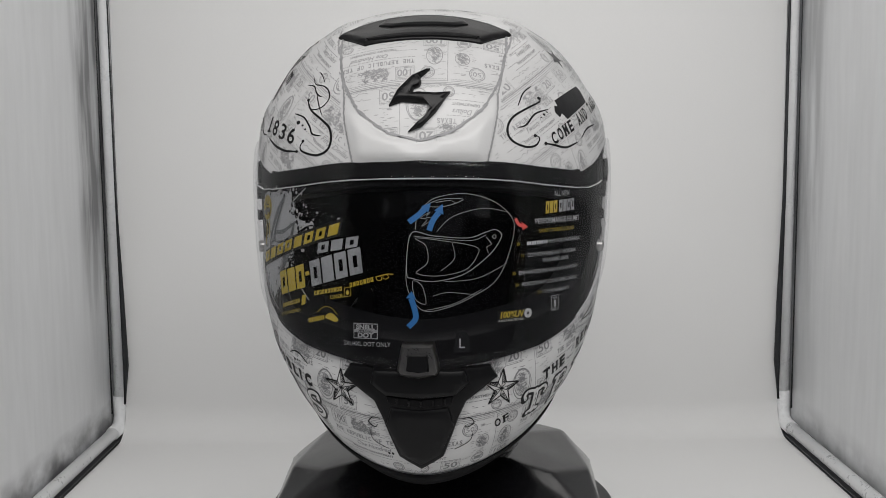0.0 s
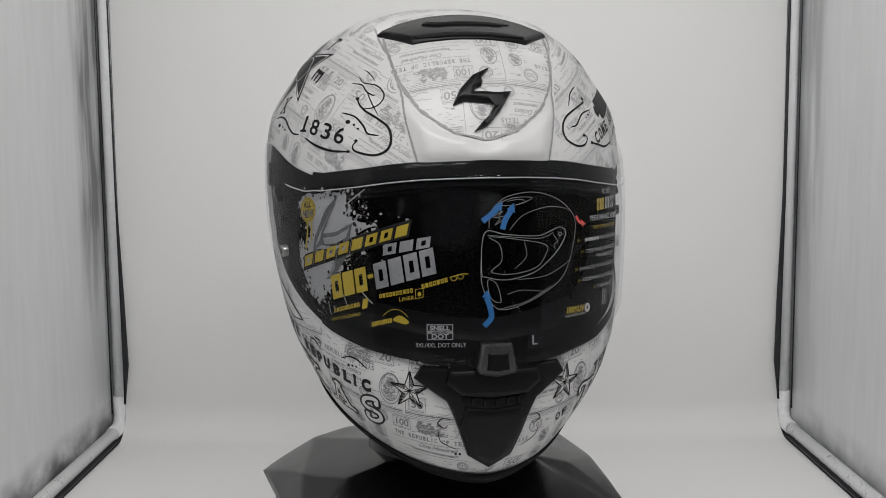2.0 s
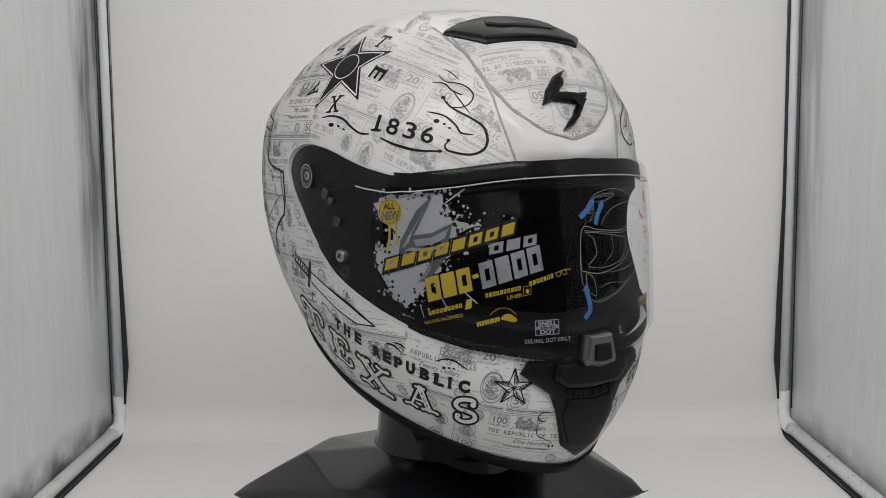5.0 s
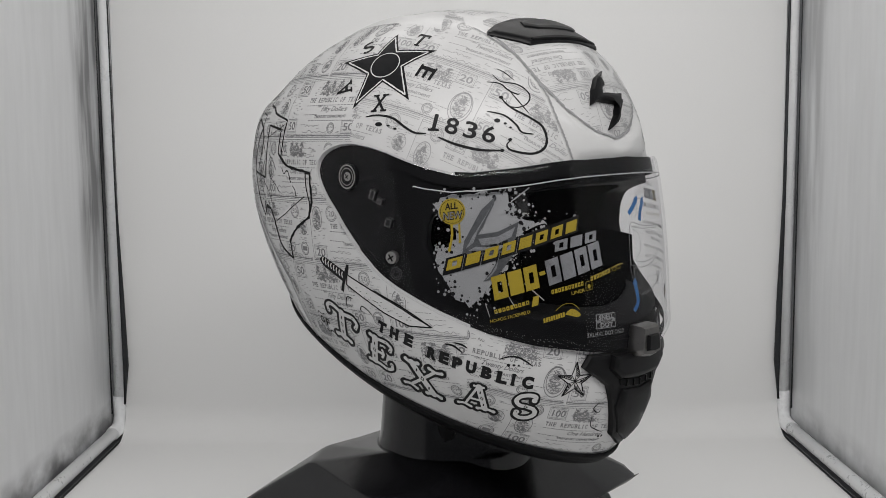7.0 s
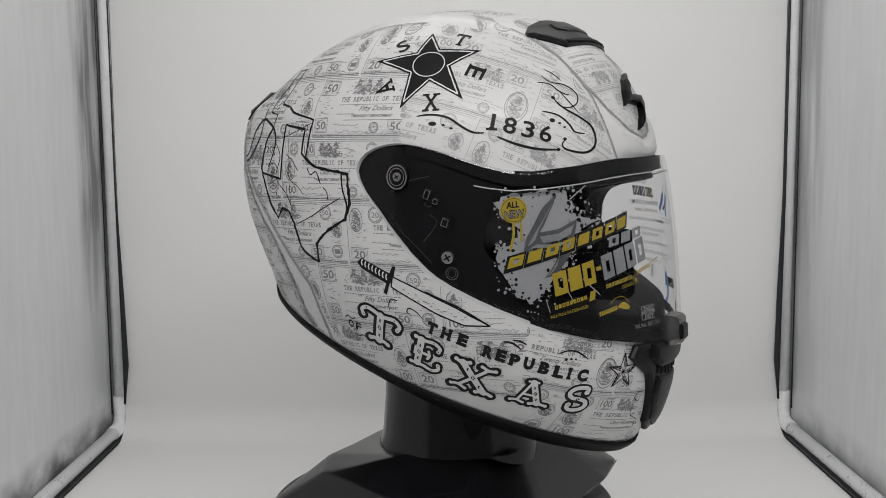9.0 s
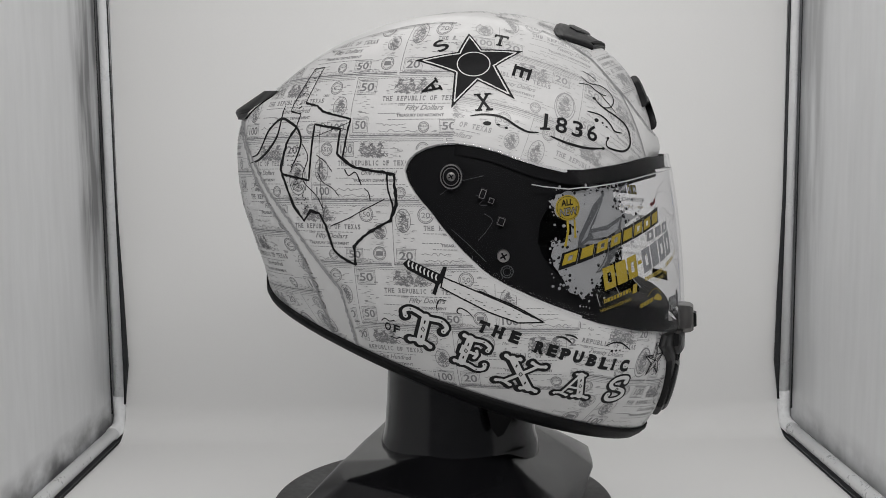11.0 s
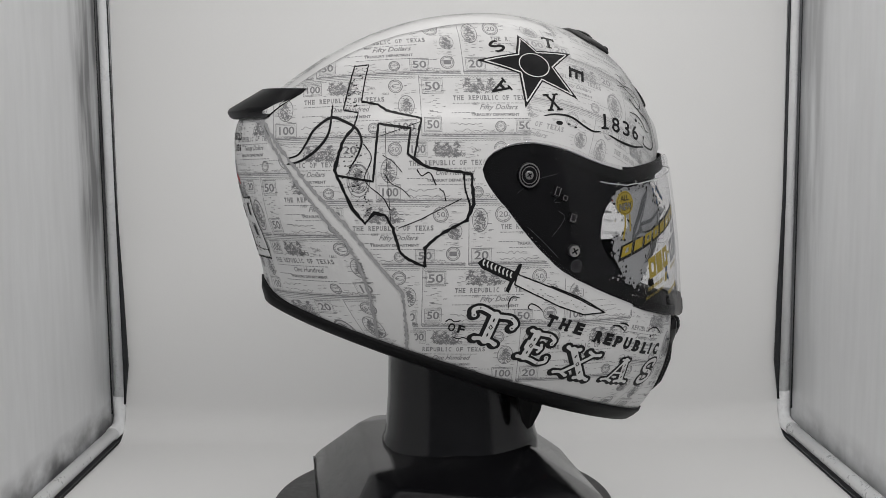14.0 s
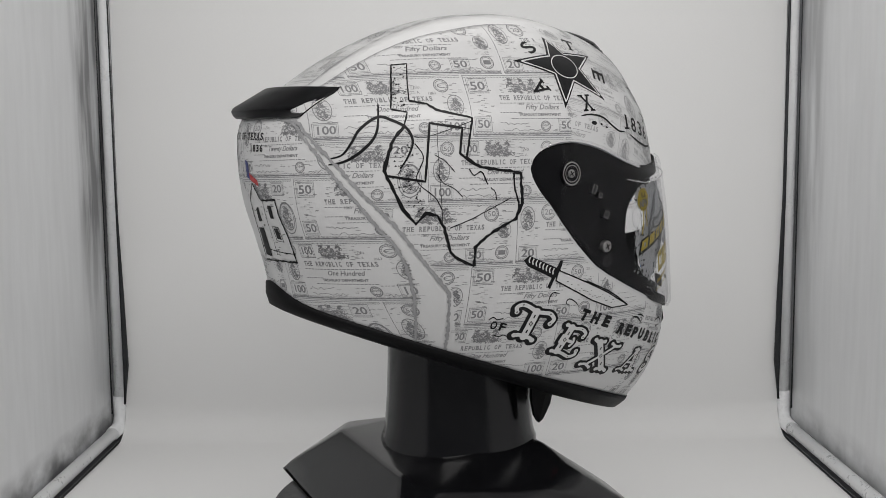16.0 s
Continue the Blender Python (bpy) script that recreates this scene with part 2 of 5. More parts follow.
def build_stand():
    bm = bmesh.new()
    prof = [(.0, -.012), (.118, -.012), (.120, -.010), (.120, .058), (.1295, .060), (.131, .0615), (.131, .0755), (.1295, .077), (0, .077)]
    grid(bm, [[(r * math.cos(a), r * math.sin(a), z) for r, z in prof] for a in np.linspace(0, math.tau, 97)])
    bmesh.ops.remove_doubles(bm, verts=bm.verts, dist=1e-6)
    bmesh.ops.recalc_face_normals(bm, faces=bm.faces)
    table = tagged(part("turntable", bm, PLATE), "round matt black turntable on the white sheet", "turntable")
    # the bust: a faceted shoulder block with cut corners, a round neck and a smooth head, one plain shape
    bm = bmesh.new()
    block = [(.050, -.060, .1270), (.060, -.112, .0900), (.081, -.062, .1190), (.110, -.030, .1120), (.095, .045, .1190), (.065, .060, .1215), (.118, -.102, .0900), (.121, .096, .0790),
             (.116, -.101, .0840), (.118, .093, .0740), (.080, -.078, .0), (.084, .070, .0), (.060, .0, .1280)]
    block = [Vector((k * x, y, max(z, .0775))) for x, y, z in block for k in (-1, 1)]
    for p in block:
        # the back corner on the wearer's right stands out further
        bm.verts.new(p + Vector((-.014, .002, 0)) if p.x < -.117 and p.y > .09 else p)
    hull = bmesh.ops.convex_hull(bm, input=bm.verts)
    bmesh.ops.delete(bm, geom=[g for g in hull["geom_interior"] if isinstance(g, bmesh.types.BMVert)], context="VERTS")
    bmesh.ops.dissolve_limit(bm, angle_limit=radians(4), verts=bm.verts, edges=bm.edges)
    bmesh.ops.bevel(bm, geom=bm.edges[:], offset=.0035, segments=3, profile=.6, affect="EDGES")
    bmesh.ops.triangulate(bm, faces=bm.faces)
    bmesh.ops.subdivide_edges(bm, edges=[e for e in bm.edges if e.calc_length() > .02], cuts=3, use_grid_fill=True)
    for p in bm.verts:
        # hand-finished resin: the flats are a little uneven
        q = p.co
        p.co = q + Vector((0, 0, 1)) * .0009 * noise.noise(q * 28) + Vector((q.x, q.y, 0)) * .008 * noise.noise(q * 19 + Vector((3, 1, 7)))
    n = 96
    base = .36
    rows = []
    for z, k, dy in ((-.270, 1.06, 0), (-.2345, 1.05, 0), (-.2315, 1.03, 0), (-.2285, 1.012, 0), (-.222, .995, 0), (-.20, .965, 0), (-.18, .935, .001), (-.16, .91, .002), (-.14, .895, .003), (-.12, .91, .005), (-.10, 1.0, .008), (-.06, 1.22, .010), (-.02, 1.2, .012), (.02, 1.0, .012), (.045, .6, .012), (.055, .0, .012)):
        rows.append([(.0565 * k * math.cos(i / n * math.tau), -.014 + dy + .0575 * k * math.sin(i / n * math.tau), base + z) for i in range(n)])
    grid(bm, [[row[i] for row in rows] for i in range(n)], True)
    bmesh.ops.remove_doubles(bm, verts=bm.verts, dist=1e-5)
    bmesh.ops.recalc_face_normals(bm, faces=bm.faces)
    bust = part("mannequin_bust", bm, BUST, shift=(0, 0, -.077))
    bust.data.set_sharp_from_angle(angle=radians(44))
    tagged(bust, "gloss black faceted mannequin bust on the turntable", "mannequin")
    return table, bust


table, bust = build_stand()

# ---- helmet ----
helmet = bpy.data.objects.new("motorcycle_helmet", None)
scene.collection.objects.link(helmet)
tagged(helmet, "white full-face helmet with black ink drawings and banknote print", "helmet")
BASE_Z = EYE_Z - .225
SHIFT = (-.0036, 0, .225)

# slices of the shell: front y, front z, back y, back z, half width, squareness in front and behind
SLICES = [
    (-.150, -.221, .131, -.122, .0885, 1.74, 2.10), (-.166, -.193, .133, -.100, .1035, 2.00, 2.15), (-.173, -.157, .139, -.075, .1155, 2.22, 2.20),
    (-.172, -.112, .146, -.050, .1220, 2.15, 2.25), (-.168, -.066, .150, -.025, .1250, 2.10, 2.20), (-.161, -.022, .150, .000, .1248, 2.05, 2.10),
    (-.154, .008, .142, .016, .1205, 2.05, 2.10), (-.145, .030, .120, .030, .1097, 2.00, 2.20), (-.132, .048, .094, .048, .0975, 2.00, 2.25),
    (-.113, .063, .067, .063, .082, 2.00, 2.20), (-.085, .076, .035, .076, .058, 2.00, 2.10), (-.058, .083, .004, .083, .031, 2.00, 2.00), (-.028, .0860, -.028, .0860, .0, 2.00, 2.00),
]
MID_Y = -.022


def catmull(table, s):
    """A smooth curve through the rows of a table; s runs from 0 to 1."""
    n = len(table) - 1
    k = min(int(s * n), n - 1)
    u = s * n - k
    a, b, c, d = (np.array(table[max(0, min(n, k + j))], float) for j in (-1, 0, 1, 2))
    return b + .5 * u * (c - a + u * (2 * a - 5 * b + 4 * c - d + u * (3 * (b - c) + d - a)))


STEPS = 240
FINE = np.array([catmull(SLICES, i / STEPS) for i in range(STEPS + 1)])


def bell(x, width):
    return np.exp(-(x / width) ** 2)


# edges of the white brow band: heights and angles of its outer rim and of the forehead panel inside it
EDGE_Z, EDGE_A = (-.03, -.02, 0, .021, .046, .0624, .07), (17, 18.5, 21, 24, 31, 41, 48)
SHIELD_Z, SHIELD_A = (-.0055, -.004, -.001, .0133, .030, .048, .062), (0, 4, 8.5, 18.5, 26, 32, 38)


def column(phi):
    """The shell's section at the angle phi from the front (positive: the wearer's right), as rows x, y, z from rim to crown."""
    yf, zf, yb, zb, w, nf, nb = FINE.T
    s, c = math.sin(phi), math.cos(phi)
    yc = np.clip(MID_Y, yf, yb)
    yc = np.where(yb - yf < .1, (yf + yb) / 2, yc)
    n = nf if c > 0 else nb
    y = yc - math.copysign(1, c) * abs(c) ** (2 / n) * np.where(c > 0, yc - yf, yb - yc)
    z = zf + (zb - zf) * (y - yf) / np.maximum(yb - yf, 1e-4)
    x = -w * math.copysign(1, s) * abs(s) ** (2 / n)
    # the two ribs over the crown, and the thick brow round the forehead panel
    rib = .0016 * bell(np.abs(x) - .047 - .012 * np.clip((.05 - y) / .1, 0, 1), .009) / (1 + np.exp((.040 - z) / .006)) / (1 + np.exp((y - .11) / .01))
    brow = 0
    if c > .5:
        turned = abs(math.degrees(phi))
        inside = np.hypot(np.maximum(turned - np.interp(z, SHIELD_Z, SHIELD_A), 0), np.maximum((-.0050 - z) * 650, 0))
        outside = np.interp(z, EDGE_Z, EDGE_A) - turned
        ease = [np.clip(q / wide, 0, 1) ** 2 * (3 - 2 * np.clip(q / wide, 0, 1)) for q, wide in ((inside - .6, 6.5), (outside + 1, 5.5))]
        brow = .0034 * ease[0] * ease[1] / (1 + np.exp((-.0165 - z) / .0012)) / (1 + np.exp((z - .052) / .005))
    d = np.stack([x, y - MID_Y, (z + .03) * .7], 1)
    d /= np.maximum(np.linalg.norm(d, axis=1), 1e-6)[:, None]
    return np.stack([x, y, z], 1) + d * np.reshape(rib + brow, (-1, 1))


def shell_at(phi, z, grow=0.0):
    """The point of the shell, or of a skin grown off it, at the angle phi and height z."""
    col = column(phi)
    k = int(np.clip(np.searchsorted(col[:, 2], z), 1, STEPS))
    u = np.clip((z - col[k - 1, 2]) / max(col[k, 2] - col[k - 1, 2], 1e-6), 0, 1)
    p = col[k - 1] * (1 - u) + col[k] * u
    if grow:
        a, b = shell_at(phi + .02, z), shell_at(phi - .02, z)
        k0, k1 = max(k - 5, 0), min(k + 4, STEPS)
        n = np.cross(a - b, col[k1] - col[k0])
        n /= max(np.linalg.norm(n), 1e-9)
        if n[0] * p[0] + n[1] * (p[1] - MID_Y) < 0:
            n = -n
        p = p + n * grow
    return p


# the visor's outline: angle from the front, lower edge, upper edge
LEAF = [(0, -.1412, -.0195), (9, -.1395, -.0197), (18, -.1365, -.0205), (26, -.1335, -.0220), (35, -.1305, -.0245), (48, -.1230, -.0272),
        (54, -.1180, -.0266), (61, -.1115, -.0225), (66, -.1060, -.0185), (72, -.0985, -.0130), (77, -.0905, -.0095), (83, -.0740, -.0072),
        (87, -.0600, -.0080), (90, -.0480, -.0100), (92, -.0385, -.0135), (93.4, -.0310, -.0180), (94, -.0245, -.0243)]
LEAF_A, LEAF_B, LEAF_T = np.array(LEAF).T


def leaf(deg, shrink=0.0):
    d = abs(deg)
    if d >= 94:
        return -.0244, -.0244
    b, t = float(np.interp(d, LEAF_A, LEAF_B)), float(np.interp(d, LEAF_A, LEAF_T))
    s = min(shrink, (t - b) / 2)
    return b + s, t - s


def port(deg):
    """The eye port inside the visor's outline: lower and upper edge."""
    b, t = leaf(deg)
    mid = -.071
    d = abs(deg)
    if d >= 63:
        return mid, mid
    k = math.sqrt(max(0, 1 - (max(0, d - 41) / 22) ** 2.6))
    return mid + (b + .014 - mid) * k, mid + (t - .013 - mid) * k


def resample(col, z0, z1, rows):
    """Points of a section between two heights, evenly spread along it."""
    i = np.interp([z0, z1], col[:, 2], np.arange(len(col)))
    k = np.linspace(i[0], i[1], rows)
    return np.stack([np.interp(k, np.arange(len(col)), col[:, j]) for j in range(3)], 1)


ANGLES = sorted(set(np.round(np.concatenate([np.arange(-180, 180, 2.0), np.arange(-95, -86, .5), np.arange(86.5, 95.1, .5), np.arange(-67, 67.1, 1)]), 2)))
CENTRE = np.array([0, MID_Y, -.06])
COLS = {a: column(radians(a)) for a in ANGLES}


def full_skin(grow=None):
    """A closed skin without openings, to lay prints on."""
    bm = bmesh.new()
    if grow is None:
        grid(bm, [list(map(tuple, column(radians(a))[::2])) for a in np.arange(-180, 180, 1.0)], True)
    else:
        step = np.arange(-97, 97.1, 2)
        rows = []
        for a in step:
            c = column(radians(a))
            rows.append([tuple(shell_at(radians(a), z, grow(a))) for z in np.linspace(-.16, 0, 34)])
        grid(bm, rows)
    bm.normal_update()
    tree = BVHTree.FromBMesh(bm)
    bm.free()
    return tree


def visor_grow(a):
    return .0026 + .0058 * max(0, math.cos(radians(a))) ** 2.2


SKIN = full_skin()
FILM = full_skin(lambda a: visor_grow(a) - .0032)


def build_shell():
    bm = bmesh.new()
    lower, upper = [], []
    for a in ANGLES:
        b, t = leaf(a)
        col = COLS[a]
        lower.append([tuple(p) for p in resample(col, col[0, 2] + .004, b, 26)])
        upper.append([tuple(p) for p in resample(col, t, col[-1, 2], 84)])
    grid(bm, lower, True)
    grid(bm, upper, True)
    # the cut edge turns inwards under the visor
    for rows, k in ((lower, -1), (upper, 0)):
        edge = [[rows[i][k], tuple(CENTRE + (np.array(rows[i][k]) - CENTRE) * .965)] for i in range(len(rows)) if abs(ANGLES[i]) <= 94]
        grid(bm, edge)
    bmesh.ops.remove_doubles(bm, verts=bm.verts, dist=2e-5)
    bmesh.ops.recalc_face_normals(bm, faces=bm.faces)
    shell = part("shell", bm, WHITE, helmet, "white lacquered outer shell", shift=SHIFT)
    shell.data.set_sharp_from_angle(angle=radians(40))
    # black surround of the eye port and the recessed side plates
    bm = bmesh.new()
    ins = [a for a in ANGLES if abs(a) <= 94]
    low, high, lin_low, lin_high = [], [], [], []
    for a in ins:
        b, t = leaf(a)
        pb, pt = port(a)
        if pb == pt and not b < pb < t:
            pb = pt = (b + t) / 2
        c = COLS[a]
        deep = .978
        low.append([tuple(CENTRE + (p - CENTRE) * deep) for p in resample(c, b - .001, pb, 12)])
        high.append([tuple(CENTRE + (p - CENTRE) * deep) for p in resample(c, pt, t + .001, 12)])
    grid(bm, low)
    grid(bm, high)
    hole = [i for i, a in enumerate(ins) if abs(a) < 63.5]
    for rows, k in ((low, -1), (high, 0)):
        grid(bm, [[rows[i][k], tuple(CENTRE + (np.array(rows[i][k]) - CENTRE) * .93), tuple(CENTRE + (np.array(rows[i][k]) - CENTRE) * .86)] for i in hole])
    bmesh.ops.remove_doubles(bm, verts=bm.verts, dist=2e-5)
    bmesh.ops.recalc_face_normals(bm, faces=bm.faces)
    part("eye_port_surround", bm, RUBBER, helmet, "black rubber eye port surround and side plates", shift=SHIFT)
    # liner
    bm = bmesh.new()
    low, high = [], []
    for a in np.arange(-180, 180, 2.0):
        c = column(radians(a))
        pb, pt = port(a)
        low.append([tuple(CENTRE + (p - CENTRE) * (.87 - .05 * math.sin(min(1, k / 14) * math.pi))) for k, p in enumerate(resample(c, c[0, 2] + .002, pb, 15))])
        high.append([tuple(CENTRE + (p - CENTRE) * .86) for p in resample(c, pt, c[-1, 2], 20)])
    grid(bm, low, True)
    grid(bm, high, True)
    bmesh.ops.remove_doubles(bm, verts=bm.verts, dist=2e-5)
    part("liner", bm, CLOTH, helmet, "black padded cloth liner", shift=SHIFT)
    # cheek pads
    for s in (-1, 1):
        bm = bmesh.new()
        rows = []
        for i in range(19):
            a = s * (38 + 62 * i / 18)
            row = []
            for j in range(13):
                foot = max(-.185, column(radians(a))[0, 2] + .014)
                z = foot + (-.075 - foot) * j / 12
                p = shell_at(radians(a), z)
                k = .82 - .17 * math.sin(math.pi * i / 18) ** .6 * math.sin(math.pi * j / 12) ** .6
                row.append((CENTRE[0] + (p[0] - CENTRE[0]) * k, CENTRE[1] + (p[1] - CENTRE[1]) * (k + .1), z))
            rows.append(row)
        grid(bm, rows)
        part("cheek_pad", bm, CLOTH, helmet, shift=SHIFT)
    # rubber trim along the lower rim
    bm = bmesh.new()
    rows = []
    for a in np.arange(-180, 180, 2.0):
        c = column(radians(a))
        out = np.array([c[6, 0], c[6, 1] - MID_Y, 0])
        out /= np.linalg.norm(out)
        tall = .0085 - .0025 * max(0, math.cos(radians(a))) ** 2 + .009 * max(0, -math.cos(radians(a))) ** 24
        p = c[0] + np.array([0, 0, .0005])
        q = shell_at(radians(a), p[2] + tall)
        rows.append([tuple(q - out * .001), tuple(q + out * .0016), tuple((p + q) / 2 + out * .0026), tuple(p + out * .0012), tuple(p - out * .003 - np.array([0, 0, .0025])), tuple(p - out * .02 + np.array([0, 0, .002])), tuple(p - out * .026 + np.array([0, 0, .03])), (p[0] * .58, -.014 + (p[1] + .014) * .46, p[2] * .5 - .075)])
    grid(bm, rows, True)
    bmesh.ops.recalc_face_normals(bm, faces=bm.faces)
    part("rim_trim", bm, RUBBER, helmet, "black rubber trim along the lower rim", shift=SHIFT)
    # chin curtain flap, strap and red tab under the chin
    bm = bmesh.new()
    prof = [(-.056, -.046, -.180), (-.056, -.060, -.186), (-.052, -.067, -.190), (-.052, -.064, -.203), (-.052, -.058, -.214), (-.053, -.054, -.216), (-.054, -.050, -.210), (-.055, -.047, -.198)]
    vs = [bm.verts.new(p) for p in prof]
    bm.faces.new(vs)
    ext = bmesh.ops.extrude_face_region(bm, geom=bm.faces[:])
    bmesh.ops.translate(bm, verts=[v for v in ext["geom"] if isinstance(v, bmesh.types.BMVert)], vec=(.004, 0, 0))
    bmesh.ops.recalc_face_normals(bm, faces=bm.faces)
    part("strap", bm, RUBBER, helmet, "black chin strap end", shift=SHIFT, smooth=False)
    bm = bmesh.new()
    box(bm, -.058, -.050, -.096, -.082, -.2015, -.1980, .001)
    part("strap_tab", bm, RED, helmet, "red webbing tab", shift=SHIFT)


def build_visor():
    bm = bmesh.new()
    outer, inner = [], []
    for a in [x for x in ANGLES if abs(x) <= 93.5]:
        b, t = leaf(a)
        b, t = b - .0015, t + .0015
        ro, ri = [], []
        zs = list(np.linspace(b, max(b + .001, t - .011), 26)) + ([t - .0098, t - .009, t - .004, t - .001, t] if t - b > .03 else list(np.linspace(max(b + .001, t - .011), t, 6))[1:])
        for z in zs:
            g = visor_grow(a)
            if t - z < .0105 and t - b > .03:
                g -= .0003 * min(1, (.0105 - (t - z)) / .0012)
            # edges tuck in to the shell
            g -= .0022 * max(0, 1 - (z - b) / .003) ** 2 + .001 * max(0, 1 - (t - z) / .003) ** 2
            if abs(a) > 84:
                g -= .0035 * ((abs(a) - 84) / 10) ** 2
            ro.append(tuple(shell_at(radians(a), z, g)))
            ri.append(tuple(shell_at(radians(a), z, g - .0022)))
        outer.append(ro)
        inner.append(ri)
    vo, vi = grid(bm, outer), grid(bm, inner, flip=True)
    n = len(vo)
    for i in range(n - 1):
        bm.faces.new([vo[i][0], vi[i][0], vi[i + 1][0], vo[i + 1][0]])
        bm.faces.new([vo[i][-1], vo[i + 1][-1], vi[i + 1][-1], vi[i][-1]])
    for i in (0, n - 1):
        for j in range(len(vo[0]) - 1):
            bm.faces.new([vo[i][j], vo[i][j + 1], vi[i][j + 1], vi[i][j]])
    bmesh.ops.recalc_face_normals(bm, faces=bm.faces)
    visor = part("visor", bm, GLASS, helmet, "clear glossy face shield with printed film", shift=SHIFT)
    # the glint on the visor's upper bevel, put in as a pale strip
    bm = bmesh.new()
    rows = []
    for a in np.arange(-64, 64.1, 1):
        t = leaf(a)[1]
        g = visor_grow(a)
        z = t - .0098 - .004 * max(0, (abs(a) - 50) / 14)
        rows.append([tuple(shell_at(radians(a), z + q, g + h)) for q, h in ((.0005, -.0006), (.0003, .0003), (-.0001, .0004), (-.0003, -.0006))])
    grid(bm, rows)
    part("lip_glint", bm, LIP_GLINT, visor, "pale strip for the glint on the bevelled upper edge", shift=SHIFT)
    # dark seal strip behind the visor's upper and lower edge
    for nm, top in (("upper_seal", True), ("lower_seal", False)):
        bm = bmesh.new()
        rows = []
        for a in np.arange(-90, 90.1, 1.5):
            b, t = leaf(a)
            z = [t - .0075, t - .003, t + .0018] if top else [b - .0016, b + .002, b + .006]
            g = visor_grow(a) - .0045
            rows.append([tuple(shell_at(radians(a), q, g if abs(a) < 84 else g - .0025)) for q in z])
        grid(bm, rows)
        part(nm, bm, RUBBER, visor, "black edge seal", shift=SHIFT)
    return visor


def frame_at(deg, z, roll=0.0, tree=None, lean=None):
    """A drawing board that touches the helmet at the angle deg and height z: origin, right, up and outward."""
    o = Vector(shell_at(radians(deg), z))
    if lean is None:
        hit, n, _, _ = SKIN.find_nearest(o)
        if n.dot(o - Vector(CENTRE)) < 0:
            n = -n
    else:
        n = Vector((-math.sin(radians(lean[0])) * math.cos(radians(lean[1])), -math.cos(radians(lean[0])) * math.cos(radians(lean[1])), math.sin(radians(lean[1]))))
    u = Vector((0, 0, 1)).cross(n)
    u.normalize()
    v = n.cross(u)
    c, s = math.cos(radians(roll)), math.sin(radians(roll))
    return o, u * c + v * s, v * c - u * s, n


def stamp(flat, board, lift=.00025, tree=None, keep=None, into=None):
    """Lays flat drawings (x, y in metres, z a height above the surface) on the helmet's skin."""
    o, u, v, n = board
    tree = tree or SKIN
    out = into or bmesh.new()
    made = {}
    for p in flat.verts:
        start = o + u * p.co.x + v * p.co.y + n * .06
        hit, nor, _, _ = tree.ray_cast(start, -n, .16)
        if hit is None:
            continue
        if nor.dot(n) < 0:
            nor = -nor
        if nor.dot(n) < .12:
            continue
        made[p] = (hit, nor, p.co.z)
    new_v = {}
    for f in flat.faces:
        if not all(p in made for p in f.verts):
            continue
        if keep:
            c = sum((made[p][0] for p in f.verts), Vector()) / len(f.verts)
            if not keep(c):
                continue
        q = []
        for p in f.verts:
            if p not in new_v:
                h, nr, z = made[p]
                new_v[p] = out.verts.new(h + nr * (lift + z))
            q.append(new_v[p])
        try:
            out.faces.new(q)
        except ValueError:
            pass
    return out


def grid_cut(bm, step=.005):
    """Cuts flat drawings along a grid, so that they bend with the skin."""
    xs, ys = [v.co.x for v in bm.verts], [v.co.y for v in bm.verts]
    for lo, hi, no in ((min(xs), max(xs), (1, 0, 0)), (min(ys), max(ys), (0, 1, 0))):
        k = math.ceil(lo / step + .01) * step
        while k < hi:
            bmesh.ops.bisect_plane(bm, geom=bm.verts[:] + bm.edges[:] + bm.faces[:], plane_co=Vector(no) * k, plane_no=no, dist=1e-7)
            k += step
    return bm


def smooth_line(points, closed=False, step=6):
    pts = [Vector((*p, 0)) for p in points]
    n = len(pts)
    out = []
    for i in range(n if closed else n - 1):
        a, b, c, d = (pts[(i + k) % n] if closed else pts[max(0, min(n - 1, i + k))] for k in (-1, 0, 1, 2))
        for j in range(step):
            u = j / step
            out.append(b + .5 * u * (c - a + u * (2 * a - 5 * b + 4 * c - d + u * (3 * (b - c) + d - a))))
    if not closed:
        out.append(pts[-1])
    return out


def stroke(bm, points, width, closed=False, smooth=True, rough=0.0, taper=False, seed=0):
    """A drawn line of a width, in millimetres, smooth or straight, with an uneven edge where rough is set."""
    pts = smooth_line(points, closed) if smooth else [Vector((*p, 0)) for p in points]
    if rough and not smooth:
        fine = []
        n = len(pts)
        for i in range(n if closed else n - 1):
            a, b = pts[i], pts[(i + 1) % n]
            m = max(2, int((b - a).length / (width * 1.2)))
            fine += [a.lerp(b, k / m) for k in range(m)]
        pts = fine + ([] if closed else [pts[-1]])
    n = len(pts)
    rnd = random.Random(seed + n)
    rows = []
    for i, p in enumerate(pts):
        a = pts[(i - 1) % n] if closed or i else p
        b = pts[(i + 1) % n] if closed or i < n - 1 else p
        d = b - a
        if d.length < 1e-9:
            continue
        d.normalize()
        side = Vector((-d.y, d.x, 0)) * width / 2
        k = 1.0
        if taper and not closed:
            k = .35 + .65 * math.sin(math.pi * i / (n - 1)) ** .7
        r0, r1 = rnd.uniform(1 - rough, 1 + rough), rnd.uniform(1 - rough, 1 + rough)
        rows.append((p + side * k * r0, p - side * k * r1))
    vs = [(bm.verts.new(a * .001), bm.verts.new(b * .001)) for a, b in rows]
    m = len(vs)
    for i in range(m if closed else m - 1):
        a, b = vs[i], vs[(i + 1) % m]
        bm.faces.new([a[0], b[0], b[1], a[1]])
    return bm


